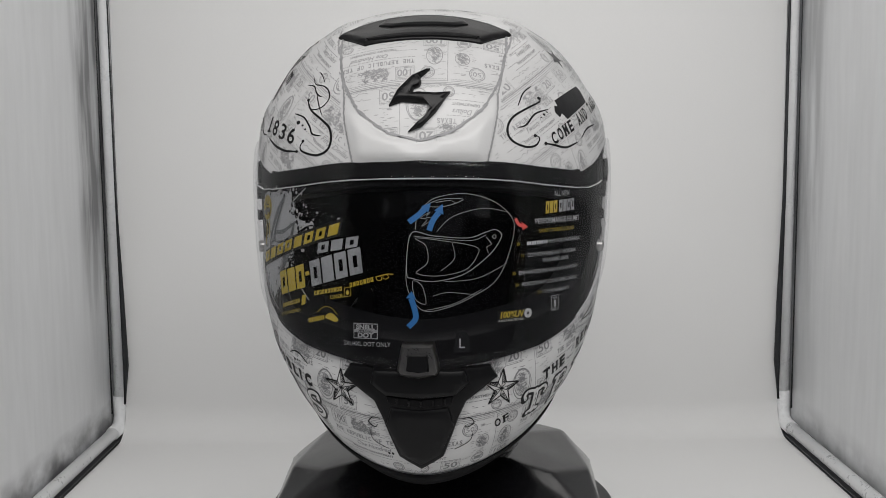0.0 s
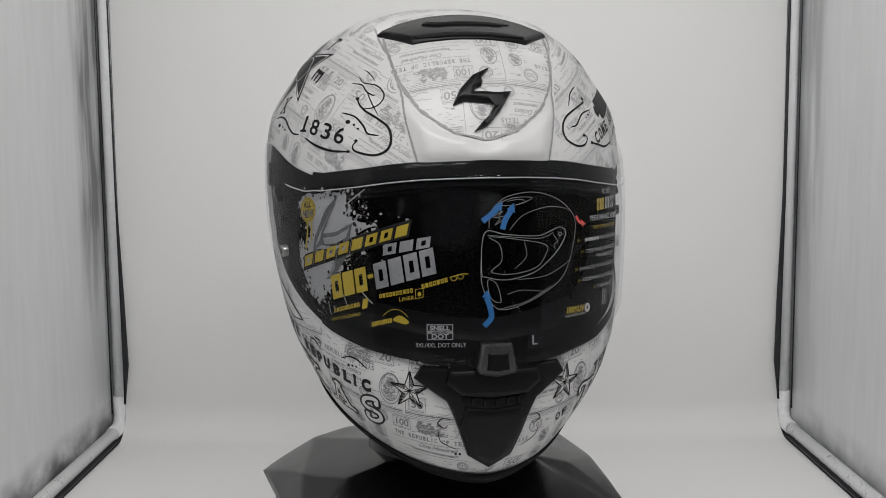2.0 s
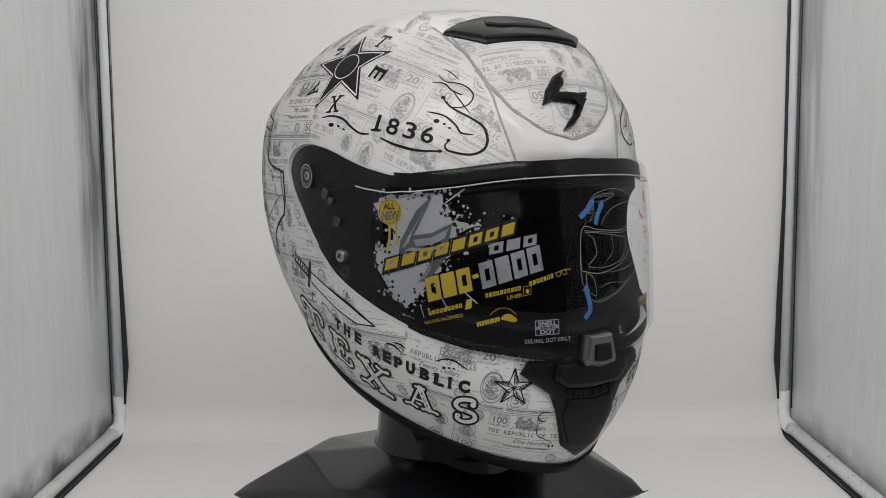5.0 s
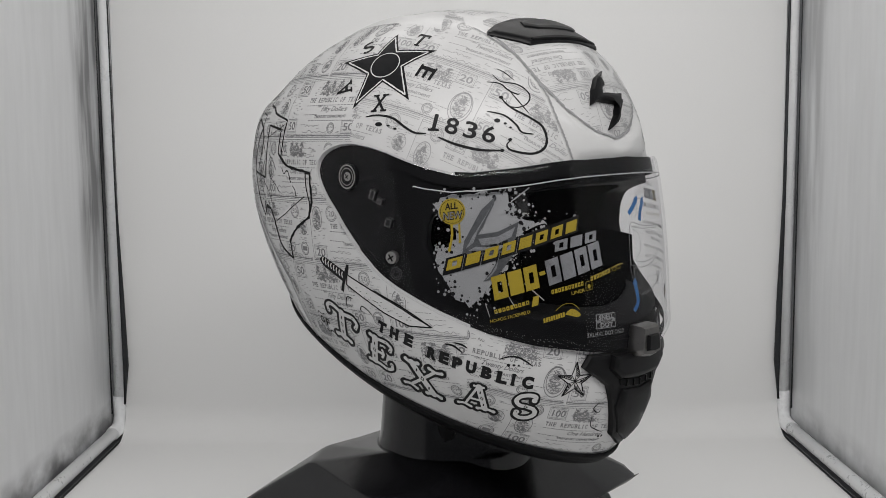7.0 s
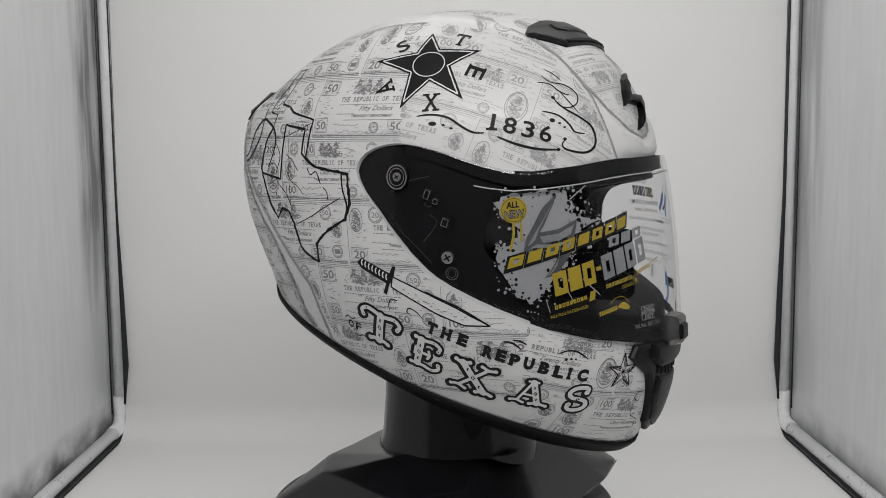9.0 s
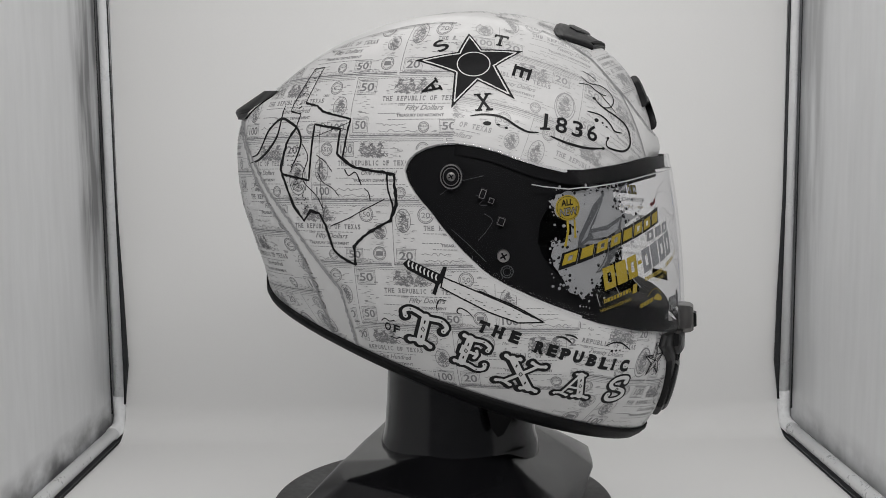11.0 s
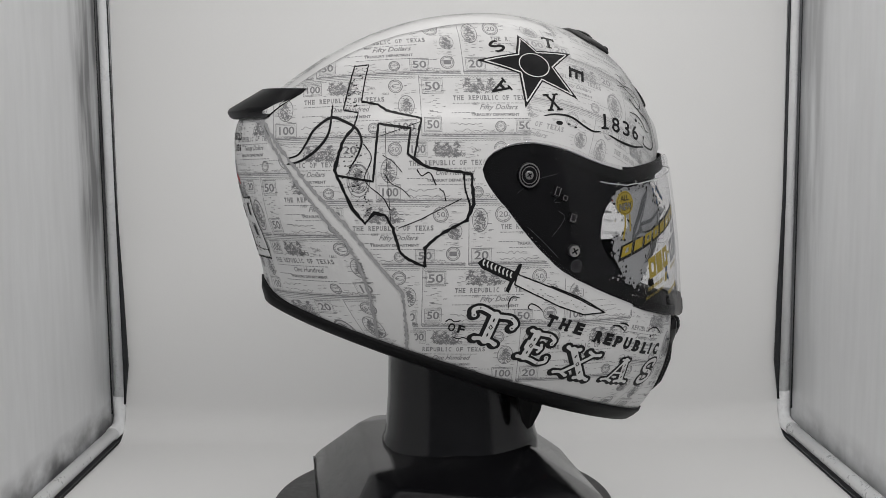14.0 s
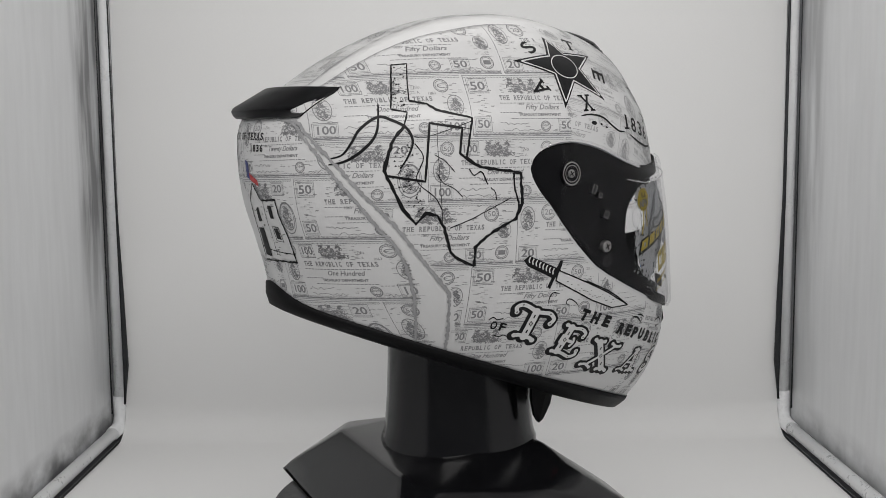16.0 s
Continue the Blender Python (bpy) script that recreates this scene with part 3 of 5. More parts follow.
def fill(bm, outlines, smooth=False):
    """A filled shape, in millimetres, from an outer outline and holes."""
    loops = [[p for p in (smooth_line(o, True) if smooth else [Vector((*q, 0)) for q in o])] for o in outlines]
    flat = [p for l in loops for p in l]
    vs = [bm.verts.new(p * .001) for p in flat]
    for t in tessellate_polygon(loops):
        try:
            bm.faces.new([vs[i] for i in t])
        except ValueError:
            pass
    return bm


def disc(bm, x, y, r, hole=0.0, sides=24, squash=1.0):
    c = [(x + r * math.cos(k * math.tau / sides), y + squash * r * math.sin(k * math.tau / sides)) for k in range(sides)]
    if hole:
        ring = [[bm.verts.new((.001 * (x + q * math.cos(k * math.tau / sides)), .001 * (y + squash * q * math.sin(k * math.tau / sides)), 0)) for q in (hole, r)] for k in range(sides)]
        for k in range(sides):
            a, b = ring[k], ring[(k + 1) % sides]
            bm.faces.new([a[0], a[1], b[1], b[0]])
    else:
        bm.faces.new([bm.verts.new((.001 * p, .001 * q, 0)) for p, q in c])
    return bm


def words(bm, text, x, y, height, width=None, bold=0.0, slant=0.0, spin=0.0, align="CENTER", gap=1.0):
    """Flat lettering in the built-in font, in millimetres: the capitals' height, the line's width, weight and slant."""
    cu = bpy.data.curves.new("text", "FONT")
    cu.body, cu.align_x, cu.size, cu.shear, cu.offset, cu.space_character = text, align, 1.0, slant, bold, gap
    cu.resolution_u = 3
    ob = bpy.data.objects.new("text", cu)
    scene.collection.objects.link(ob)
    me = ob.evaluated_get(bpy.context.evaluated_depsgraph_get()).to_mesh()
    co = [v.co.copy() for v in me.vertices]
    polys = [list(p.vertices) for p in me.polygons]
    bpy.data.objects.remove(ob)
    bpy.data.curves.remove(cu)
    sy = height / .69
    wide = max(c.x for c in co) - min(c.x for c in co)
    sx = width / wide if width else sy
    c, s = math.cos(radians(spin)), math.sin(radians(spin))
    vs = [bm.verts.new((.001 * (x + c * q.x * sx - s * q.y * sy), .001 * (y + s * q.x * sx + c * q.y * sy), 0)) for q in co]
    for p in polys:
        try:
            bm.faces.new([vs[i] for i in p])
        except ValueError:
            pass
    return bm


def serif(bm, text, x, y, height, pitch, bold=.02, spin=0.0):
    """Slab-serif capitals: each letter with small slabs at head and foot. Pitch: millimetres from letter to letter."""
    c, s = math.cos(radians(spin)), math.sin(radians(spin))
    start = -(len(text) - 1) * pitch / 2
    for i, ch in enumerate(text):
        if ch == " ":
            continue
        a = start + i * pitch
        tmp = bmesh.new()
        w = pitch * (.42 if ch in "I1" else .74)
        words(tmp, ch, 0, 0, height, pitch * .22 if ch in "I1" else w, bold)
        if ch not in "COSGQUJ836&":
            feet = {"I": [0], "1": [0], "T": [0], "P": [-.3], "F": [-.3], "L": [-.3], "Y": [0], "D": [-.3], "B": [-.3], "E": [-.3], "V": []}.get(ch, [-.32, .32])
            heads = {"A": [], "T": [], "1": [], "L": [-.3], "P": [-.3], "F": [-.3], "D": [-.3], "B": [-.3], "E": [-.3], "R": [-.3], "I": [0], "V": [-.34, .34]}.get(ch, [-.32, .32])
            for fx, yy in [(q, 0) for q in feet] + [(q, height * .93) for q in heads]:
                q = fx * w * 1.1
                fill(tmp, [[(q - pitch * .17, yy - height * .02), (q + pitch * .17, yy - height * .02), (q + pitch * .17, yy + height * .09), (q - pitch * .17, yy + height * .09)]])
            if ch == "T":
                for q in (-.46, .46):
                    fill(tmp, [[(q * w - .05 * pitch, height * .72), (q * w + .05 * pitch, height * .72), (q * w + .05 * pitch, height), (q * w - .05 * pitch, height)]])
        for v in tmp.verts:
            px_, py_ = v.co.x + a * .001, v.co.y
            v.co = Vector((.001 * x + c * px_ - s * py_, .001 * y + s * px_ + c * py_, 0))
        me = bpy.data.meshes.new("letter")
        tmp.to_mesh(me)
        tmp.free()
        bm.from_mesh(me)
        bpy.data.meshes.remove(me)
    return bm


def print_on(name, draw, board, mat, parent, label="", lift=.00025, step=.005, tree=None, keep=None):
    flat = bmesh.new()
    draw(flat)
    grid_cut(flat, step)
    bm = stamp(flat, board, lift, tree, keep)
    flat.free()
    return part(name, bm, mat, parent, label, shift=SHIFT)


build_shell()
visor = build_visor()


def raised(name, outline, board, height, mat, parent, label="", inset=.0012, smooth=False, sink=.002, step=.006, smooth_shade=False):
    """A moulded piece with bevelled edges that follows the skin."""
    bm = bmesh.new()
    pts = smooth_line(outline, True, 4) if smooth else [Vector((*p, 0)) for p in outline]
    n = len(pts)
    area2 = sum(pts[i].x * pts[(i + 1) % n].y - pts[(i + 1) % n].x * pts[i].y for i in range(n))
    if area2 < 0:
        pts = pts[::-1]
    loops = []
    for off, h in ((0, -sink), (0, height * .45), (inset * .35, height * .85), (inset, height)):
        ring = []
        for i in range(n):
            a, b = (pts[i] - pts[i - 1]).normalized(), (pts[(i + 1) % n] - pts[i]).normalized()
            nrm = Vector((-(a + b).y, (a + b).x, 0))
            nrm.normalize()
            k = 1 / max(.35, nrm.dot(Vector((-a.y, a.x, 0))))
            q = pts[i] * .001 + nrm * off * k
            ring.append(bm.verts.new((q.x, q.y, h)))
        loops.append(ring)
    for r0, r1 in zip(loops, loops[1:]):
        for i in range(n):
            bm.faces.new([r0[i], r0[(i + 1) % n], r1[(i + 1) % n], r1[i]])
    top = [v.co.copy() for v in loops[-1]]
    for t in tessellate_polygon([top]):
        try:
            bm.faces.new([loops[-1][i] for i in t])
        except ValueError:
            pass
    grid_cut(bm, step)
    out = stamp(bm, board, 0)
    bm.free()
    bmesh.ops.recalc_face_normals(out, faces=out.faces)
    ob = part(name, out, mat, parent, label, shift=SHIFT)
    ob.data.set_sharp_from_angle(angle=radians(34))
    return ob


# ---- fittings of the helmet ----


def mirrored(half):
    return list(half) + [(-x, y) for x, y in reversed(half) if abs(x) > .05]


def build_emblem():
    out = [(5.9, 19.9), (-4.8, 15.1), (-13.5, 5.6), (-18.3, -4.3), (-11, -1.8), (2, -3), (9, -3.5), (5.2, -7.6), (3.6, -11), (-1, -15), (-6.4, -21), (2, -17.5), (10, -9), (15, -1), (18.6, 4.6), (9, 3.5), (0, 4), (-4.5, 3.8), (-3.3, 6.5), (0, 8), (1, 10.8), (.2, 13.8)]
    raised("emblem", out, frame_at(0, .0195), .0046, BLACK, helmet, "raised black zigzag emblem", inset=.0026)


def build_top_vent():
    b = frame_at(0, .0625)
    vent = raised("top_vent", mirrored([(0, -9.5), (-20, -8.8), (-37, -7), (-46, 3), (-56, 13.5), (-53, 17), (-42, 22), (-24, 25), (0, 26)]), b, .0030, BLACK, helmet, "satin black top air vent", inset=.004)
    raised("slider", mirrored([(0, 3), (-20, 4), (-29, 9), (-26, 16), (-14, 19), (0, 20)]), b, .0046, BLACK, vent, inset=.003)
    raised("air_slot", mirrored([(0, -9), (-20, -8.2), (-34, -6), (-36, -2.5), (-18, -4), (0, -5)]), b, .0036, RUBBER, vent, inset=.001)


def build_chin_vent():
    b = frame_at(0, -.178)
    vent = raised("chin_vent", mirrored([(0, 38.0), (-42, 36.2), (-46.5, 28.5), (-27.5, 15.5), (-22.5, 4.5), (-19.5, -4.4), (-13.6, -20.5), (0, -30.5)]), b, .0044, BLACK, helmet, "satin black chin air vent", inset=.003)
    raised("upper_brow", mirrored([(0, 37), (-27, 36), (-29, 27), (-20, 20), (0, 19.2)]), b, .0085, BLACK, vent, inset=.0035)
    raised("air_slot", mirrored([(0, 18.6), (-20, 20.6), (-18.5, 15.5), (0, 13)]), b, .0052, RUBBER, vent, "dark slatted opening", inset=.0006)
    for k in (-13, -6, 1, 8, 14.5):
        raised("slat", [(k - .8, 13.4 + abs(k) * .1), (k + .8, 13.4 + abs(k) * .1), (k + .8, 17.8 + abs(k) * .1), (k - .8, 17.8 + abs(k) * .1)], b, .0060, BLACK, vent, inset=.0003)
    raised("flap", mirrored([(0, 12.4), (-17.2, 14.2), (-20.2, 2), (-17.0, -5.5), (-11.8, -17.6), (0, -25.6)]), b, .0066, BLACK, vent, inset=.0028)
    b = frame_at(0, -.138)
    latch = raised("visor_latch", mirrored([(0, 13), (-9.2, 13), (-12.4, -3), (-10.5, -6.5), (0, -8)]), b, .0145, METAL, helmet, "gunmetal visor latch with a black thumb tab", inset=.0022, sink=-.004)
    raised("thumb_tab", mirrored([(0, 7.6), (-6.0, 7.6), (-7.0, -3.5), (0, -4.4)]), b, .0165, BLACK, latch, inset=.0014, sink=-.008)


def build_spoiler():
    bm = bmesh.new()
    rows = []
    for a in np.linspace(-214, -146, 57):
        k = max(0, 1 - (abs(a + 180) / 34.2) ** 2)
        wing = max(0, 1 - (abs(a + 180) / 26) ** 4)
        up = shell_at(radians(a), .0275 + .001 * (1 - k), .0008)
        low = shell_at(radians(a), .026 - .0165 * min(1, k * 3.6), .0006)
        out = np.array([up[0] * .5, .115, 0])
        out /= np.linalg.norm(out)
        tip = (up + low) / 2 + out * (.001 + .017 * k ** .8) * (.35 + .65 * wing) + np.array([0, 0, -.001 - .0035 * k])
        crest = up + out * .006 * k + np.array([0, 0, .0026 * k])
        rows.append([tuple(up - out * .004), tuple(crest), tuple(tip + np.array([0, 0, .0026 * k])), tuple(tip + out * .0012 * k), tuple(tip - np.array([0, 0, .0030 * k])), tuple(low + out * .004 * k), tuple(low - out * .004)])
    grid(bm, rows)
    bmesh.ops.recalc_face_normals(bm, faces=bm.faces)
    ob = part("rear_spoiler", bm, BLACK, helmet, "satin black rear exhaust spoiler", shift=SHIFT)
    ob.data.set_sharp_from_angle(angle=radians(40))


def build_side_plates():
    for s in (1, -1):
        b = frame_at(s * 84, -.0285)
        ring = [(7.2 * math.cos(k * math.tau / 28), 8.2 * math.sin(k * math.tau / 28)) for k in range(28)]
        hub = raised("pivot", ring, b, .0006, BLACK, helmet, "round black visor pivot", inset=.0016, sink=.004)
        bm = bmesh.new()
        disc(bm, 0, 0, 7.0, 6.2, 32, 1.12)
        disc(bm, 0, 0, 5.2, 4.7, 32, 1.1)
        part("ring", stamp(bm, b, .0012), STEEL, hub, "bright moulded ring", shift=SHIFT)
        for deg, z, r in ((84, -.0285, 2.9), (72.6, -.0788, 4.0)):
            b2 = frame_at(s * deg, z)
            sc = raised("screw", [(r * math.cos(k * math.tau / 18), r * math.sin(k * math.tau / 18)) for k in range(18)], b2, .0012, STEEL, helmet, "cross-head steel screw", inset=.0008, sink=.004)
            bm = bmesh.new()
            for q in (30, 120):
                c, d = math.cos(radians(q)), math.sin(radians(q))
                stroke(bm, [(-c * r * .62, -d * r * .62), (c * r * .62, d * r * .62)], r * .26, smooth=False)
            part("slot", stamp(bm, b2, .0014), RUBBER, sc, shift=SHIFT)
        # clips and moulded lines of the visor mechanism
        for k, (deg, z, w, h) in enumerate(((76.5, -.0394, 2.0, 3.4), (74.5, -.0437, 1.8, 1.8), (72.5, -.0569, 2.4, 2.8))):
            b2 = frame_at(s * deg, z, -20)
            clip = raised("clip", [(-w, -h), (w, -h), (w, h), (-w, h)], b2, .0004, BLACK, helmet, "small moulded visor clip", inset=.0009, sink=.004)
            bm = bmesh.new()
            stroke(bm, [(-w * .8, -h * .8), (w * .8, -h * .8), (w * .8, h * .8), (-w * .8, h * .8)], .5, True, False)
            part("edge", stamp(bm, b2, .0007), STEEL, clip, shift=SHIFT)
        b2 = frame_at(s * 78, -.05)
        bm = bmesh.new()
        for line in ([(-2, 10), (4, 8), (1, 4), (6, 3)], [(4, -2), (9, -6), (6, -12), (0, -19)], [(-24, 10), (-12, 18), (4, 22)], [(-17, -12), (-6, -22), (5, -33)]):
            stroke(bm, [(x * s, y) for x, y in line], .28)
        grid_cut(bm)
        part("mould_line", stamp(bm, b2, -.0014), SHADE, helmet, "fine moulded line on the side plate", shift=SHIFT)
        bm = bmesh.new()
        disc(bm, 0, 0, 4.2, 3.7, 28)
        disc(bm, 0, 0, 2.6, 2.3, 20)
        for q in range(12):
            c, d = math.cos(q * math.tau / 12), math.sin(q * math.tau / 12)
            stroke(bm, [(c * 2.8, d * 2.8), (c * 3.5, d * 3.5)], .3, smooth=False)
        part("approval_stamp", stamp(bm, frame_at(s * 72, -.0891), -.0006), SHADE, helmet, "small round dark approval stamp", shift=SHIFT)


build_emblem()
build_top_vent()
build_chin_vent()
build_spoiler()
build_side_plates()


# ---- prints on the shell ----


def angle_of(p):
    """The angle from the front at which a point of the skin lies."""
    y = MID_Y - p[1]
    a = math.atan2((abs(p[0]) / .125) ** 1.08, (abs(y) / (.14 if y > 0 else .17)) ** 1.08)
    return math.degrees(a if y > 0 else math.pi - a)


STRIPE_Z = (-.15, -.136, -.105, -.086, -.071, -.060, -.047, -.029, -.013, .005, .012)
STRIPE_IN = (111.5, 111.5, 111.5, 116.5, 120.5, 123.5, 128.5, 135.5, 142, 150.5, 155)
STRIPE_OUT = (119, 119.5, 120.5, 122, 124.5, 128.5, 132.5, 139, 144.5, 152, 162)


def on_top(p):
    return p[2] > .030 and abs(p[0]) < .064 and p[1] > -.075


def in_side(p):
    a = angle_of(p)
    b, t = leaf(a, -.001)
    if a < 94 and b < p[2] < t:
        return False
    if p[2] > -.03 and a < np.interp(p[2], EDGE_Z, EDGE_A) + .5:
        return False
    if p[2] > .02 and a > 60 and abs(p[0]) < np.interp(p[1], (-.03, .02, .05, .08, .11), (.068, .066, .0605, .0565, .050)):
        return False
    if p[2] < .012 and a > np.interp(p[2], STRIPE_Z, STRIPE_IN):
        return False
    return True


def in_rear(p):
    return p[2] < .012 and angle_of(p) > np.interp(p[2], STRIPE_Z, STRIPE_OUT)


def in_shield(p):
    return p[2] > -.0055 and p[1] < -.08 and angle_of(p) < np.interp(p[2], SHIELD_Z, SHIELD_A)


def in_crown(p):
    return p[2] > .02 and abs(p[0]) < .0365 and p[1] > -.07


def banknote(seed):
    """One engraved banknote, 93 by 41 mm, as flat line work."""
    r = random.Random(seed)
    bm = bmesh.new()
    value, title = (("100", "One Hundred"), ("20", "Twenty Dollars"), ("50", "Fifty Dollars"))[seed % 3]
    for y in (-20.3, -19.2, 19.6):
        stroke(bm, [(-46, y), (46, y)], .35 if y != -19.2 else .8, smooth=False, rough=.5)
    stroke(bm, [(-46.2, -20), (-46.2, 20)], .35, smooth=False, rough=.5)
    serif(bm, "THE REPUBLIC OF TEXAS", 0, 3.0, 3.0, 2.45, .03)
    words(bm, title, 3, -3.2, 3.2, 25, .012, .4)
    words(bm, "TREASURY DEPARTMENT", 1, -7.4, 1.7, 31, .03)

    def hatch(cx, cy, rx, ry, n, dark=.55):
        for _ in range(int(n * 1.7)):
            a, q = r.uniform(0, math.tau), math.sqrt(r.random())
            x, y = cx + rx * q * math.cos(a), cy + ry * q * math.sin(a)
            d, l = r.choice((.5, .9, 2.2, 2.6)) + r.uniform(-.3, .3), r.uniform(.8, 2.6)
            stroke(bm, [(x - l * math.cos(d) / 2, y - l * math.sin(d) / 2), (x + r.uniform(-.3, .3), y + r.uniform(-.3, .3)), (x + l * math.cos(d) / 2, y + l * math.sin(d) / 2)], r.uniform(.22, dark * 1.05), smooth=False)

    def scribble(x, y, l, n=14):
        pts = [(x + l * k / n, y + r.uniform(-.9, .9)) for k in range(n + 1)]
        stroke(bm, pts, .3)

    def boxed(x, y, w, h, text):
        stroke(bm, [(x - w, y - h), (x + w, y - h), (x + w, y + h), (x - w, y + h)], .45, True, False)
        stroke(bm, [(x - w + .9, y - h + .9), (x + w - .9, y - h + .9), (x + w - .9, y + h - .9), (x - w + .9, y + h - .9)], .25, True, False)
        words(bm, text, x, y - h * .52, h * 1.1, w * 1.45, .02)

    def seal(x, y, q, text):
        disc(bm, x, y, q, q - .5, 26)
        disc(bm, x, y, q - 1.1, q - 1.4, 24)
        words(bm, text, x, y - q * .32, q * .65, q * 1.05, .0)
        for k in range(18):
            c, s = math.cos(k * math.tau / 18), math.sin(k * math.tau / 18)
            stroke(bm, [(x + c * (q - 1.1), y + s * (q - 1.1)), (x + c * q, y + s * q)], .25, smooth=False)

    def figure(x, y, w, h, n):
        """A vignette: seated figures over a shaded ground, or an oval portrait where it is tall."""
        if h > w:
            disc(bm, x, y, w * .52, w * .48, 26, h / w)
            hatch(x, y - h * .12, w * .34, h * .34, n // 2)
            hatch(x, y + h * .24, w * .2, h * .14, n // 5, .5)
            for k in range(7):
                stroke(bm, [(x - w * .38, y - h * (.38 - k * .12)), (x - w * .2, y - h * (.36 - k * .12))], .2, smooth=False)
                stroke(bm, [(x + w * .2, y - h * (.36 - k * .12)), (x + w * .38, y - h * (.38 - k * .12))], .2, smooth=False)
            return
        for k in (-.34, -.08, .22):
            hatch(x + k * w, y - h * .1, w * .15, h * .4, n // 4)
            hatch(x + k * w * 1.05, y + h * .34, w * .06, h * .1, n // 14, .6)
        hatch(x, y - h * .36, w * .52, h * .16, n // 3)
        for k in range(5):
            stroke(bm, [(x - w * .5, y - h * (.3 - k * .17)), (x - w * .3, y - h * (.28 - k * .17)), (x + w * .5, y - h * (.3 - k * .17))], .16, smooth=False)

    if seed % 3 == 0:
        boxed(-38, -13.8, 7, 4.6, value)
        boxed(38, -13.8, 7, 4.6, value)
        boxed(-20, 13.2, 6, 4.4, value)
        seal(33, 13, 4.6, "C")
        seal(-34, 13.5, 4.4, "50")
        figure(0, 13.2, 20, 10, 110)
        figure(-38, 0, 10, 15, 80)
        figure(39, 0, 10, 13, 70)
    elif seed % 3 == 1:
        seal(-24, 12.6, 5.4, "20")
        figure(14, 12, 24, 11, 120)
        disc(bm, 37, -6, 7.4, 6.9, 30, 1.45)
        figure(37, -5, 12, 18, 120)
        figure(-39, 9, 10, 15, 80)
        boxed(-38, -13.8, 6.4, 4.6, value)
        boxed(32, 13.4, 6, 4.4, value)
    else:
        boxed(-38, 12.6, 6.6, 4.8, value)
        boxed(20, -13.6, 6, 4.2, "50")
        boxed(-39, -12.5, 5.4, 4.6, "50")
        figure(-6, 13, 25, 10, 120)
        seal(30, 12.8, 5, "50")
        seal(38, -12.5, 4.6, "1")
        figure(39, 2, 9, 10, 70)
    seal(4 if seed % 3 == 2 else 18, -14.2, 3.6, "*")
    # shaded ground behind the vignettes, lace along the rules and lines of small print
    for cx, cy, rx, ry, n in ((0, 13, 24, 5.5, 50), (-38, 3, 7, 15, 45), (38, 3, 7, 13, 40), (8, -15, 18, 3, 18)):
        for _ in range(n):
            x, y = cx + r.uniform(-rx, rx), cy + r.uniform(-ry, ry)
            l = r.uniform(1, 3.4)
            stroke(bm, [(x - l / 2, y), (x, y + r.uniform(-.2, .2)), (x + l / 2, y)], r.uniform(.16, .3), smooth=False)
    for k in range(46):
        x = -45 + k * 2
        stroke(bm, [(x - .8, 18.7), (x, 18.1), (x + .8, 18.7)], .3, smooth=False)
        stroke(bm, [(x - .8, -18.4), (x, -17.9), (x + .8, -18.4)], .25, smooth=False)
    for y, x0, x1 in ((.9, -26, 20), (-5.2, -27, -14), (-9.2, -20, 20), (-10.4, 22, 32)):
        x = x0
        while x < x1:
            l = r.uniform(.8, 2.6)
            stroke(bm, [(x, y), (x + l, y)], .42, smooth=False)
            x += l + .7
    scribble(-28, -12.5, 20)
    scribble(-26, -16.6, 26)
    scribble(24, -17, 10)
    words(bm, "No.", -12 if seed % 3 else 18, 11.4, 2.1, None, .0, .3)
    words(bm, "A", -12 if seed % 3 else 18, 8.0, 1.6)
    words(bm, "1863", 26 if seed % 3 == 0 else -12, 7.2 if seed % 3 == 0 else -.4, 1.7, None, .0, .2)
    return grid_cut(bm, .006)


NOTES = [banknote(k) for k in range(3)]


def paper(name, board, cols, rows, keep, sign=0, ink=None):
    """A field of banknotes printed on one region of the shell."""
    o, u, v, n = board
    out = bmesh.new()
    for j in range(rows):
        for i in range(cols):
            note = NOTES[(i + 2 * j + i // 2) % 3]
            dx = (i - (cols - 1) / 2 + .31 * (j % 3)) * .0942
            dy = (j - (rows - 1) / 2) * .0412
            spots = []
            for ax_ in (-.047, -.024, 0, .024, .047):
                for ay in (-.02, 0, .02):
                    spot = SKIN.ray_cast(o + u * (dx + ax_) + v * (dy + ay) + n * .06, -n, .16)[0]
                    if spot and keep(spot) and (not sign or spot[0] * sign < 0):
                        spots.append(spot)
            if not spots:
                continue
            stamp(note, (o + u * dx + v * dy, u, v, n), .00012, None, (lambda c: keep(c) and (not sign or c[0] * sign < 0)), out)
    part(name, out, ink or GREY_INK, helmet, "faint grey banknote engraving", shift=SHIFT)


for s in (1, -1):
    paper("side_banknote_print", frame_at(s * 100, -.045, 0, lean=(s * 92, 3)), 5, 6, lambda p: in_side(p) and (angle_of(p) > 84 or p[2] < -.03) and (angle_of(p) > 50 or p[2] > 0), s)
    paper("front_banknote_print", frame_at(s * 50, .02, -24 * s, lean=(s * 52, 22)), 3, 5, lambda p: in_side(p) and angle_of(p) <= 84 and p[2] > -.03, s, PALE_INK)
    paper("chin_banknote_print", frame_at(s * 32, -.17, -9 * s, lean=(s * 34, -12)), 3, 4, lambda p: in_side(p) and angle_of(p) <= 50 and p[2] < -.1, s)
    paper("rear_banknote_print", frame_at(s * 158, -.05, 2 * s, lean=(s * 160, 0)), 3, 5, in_rear, s)
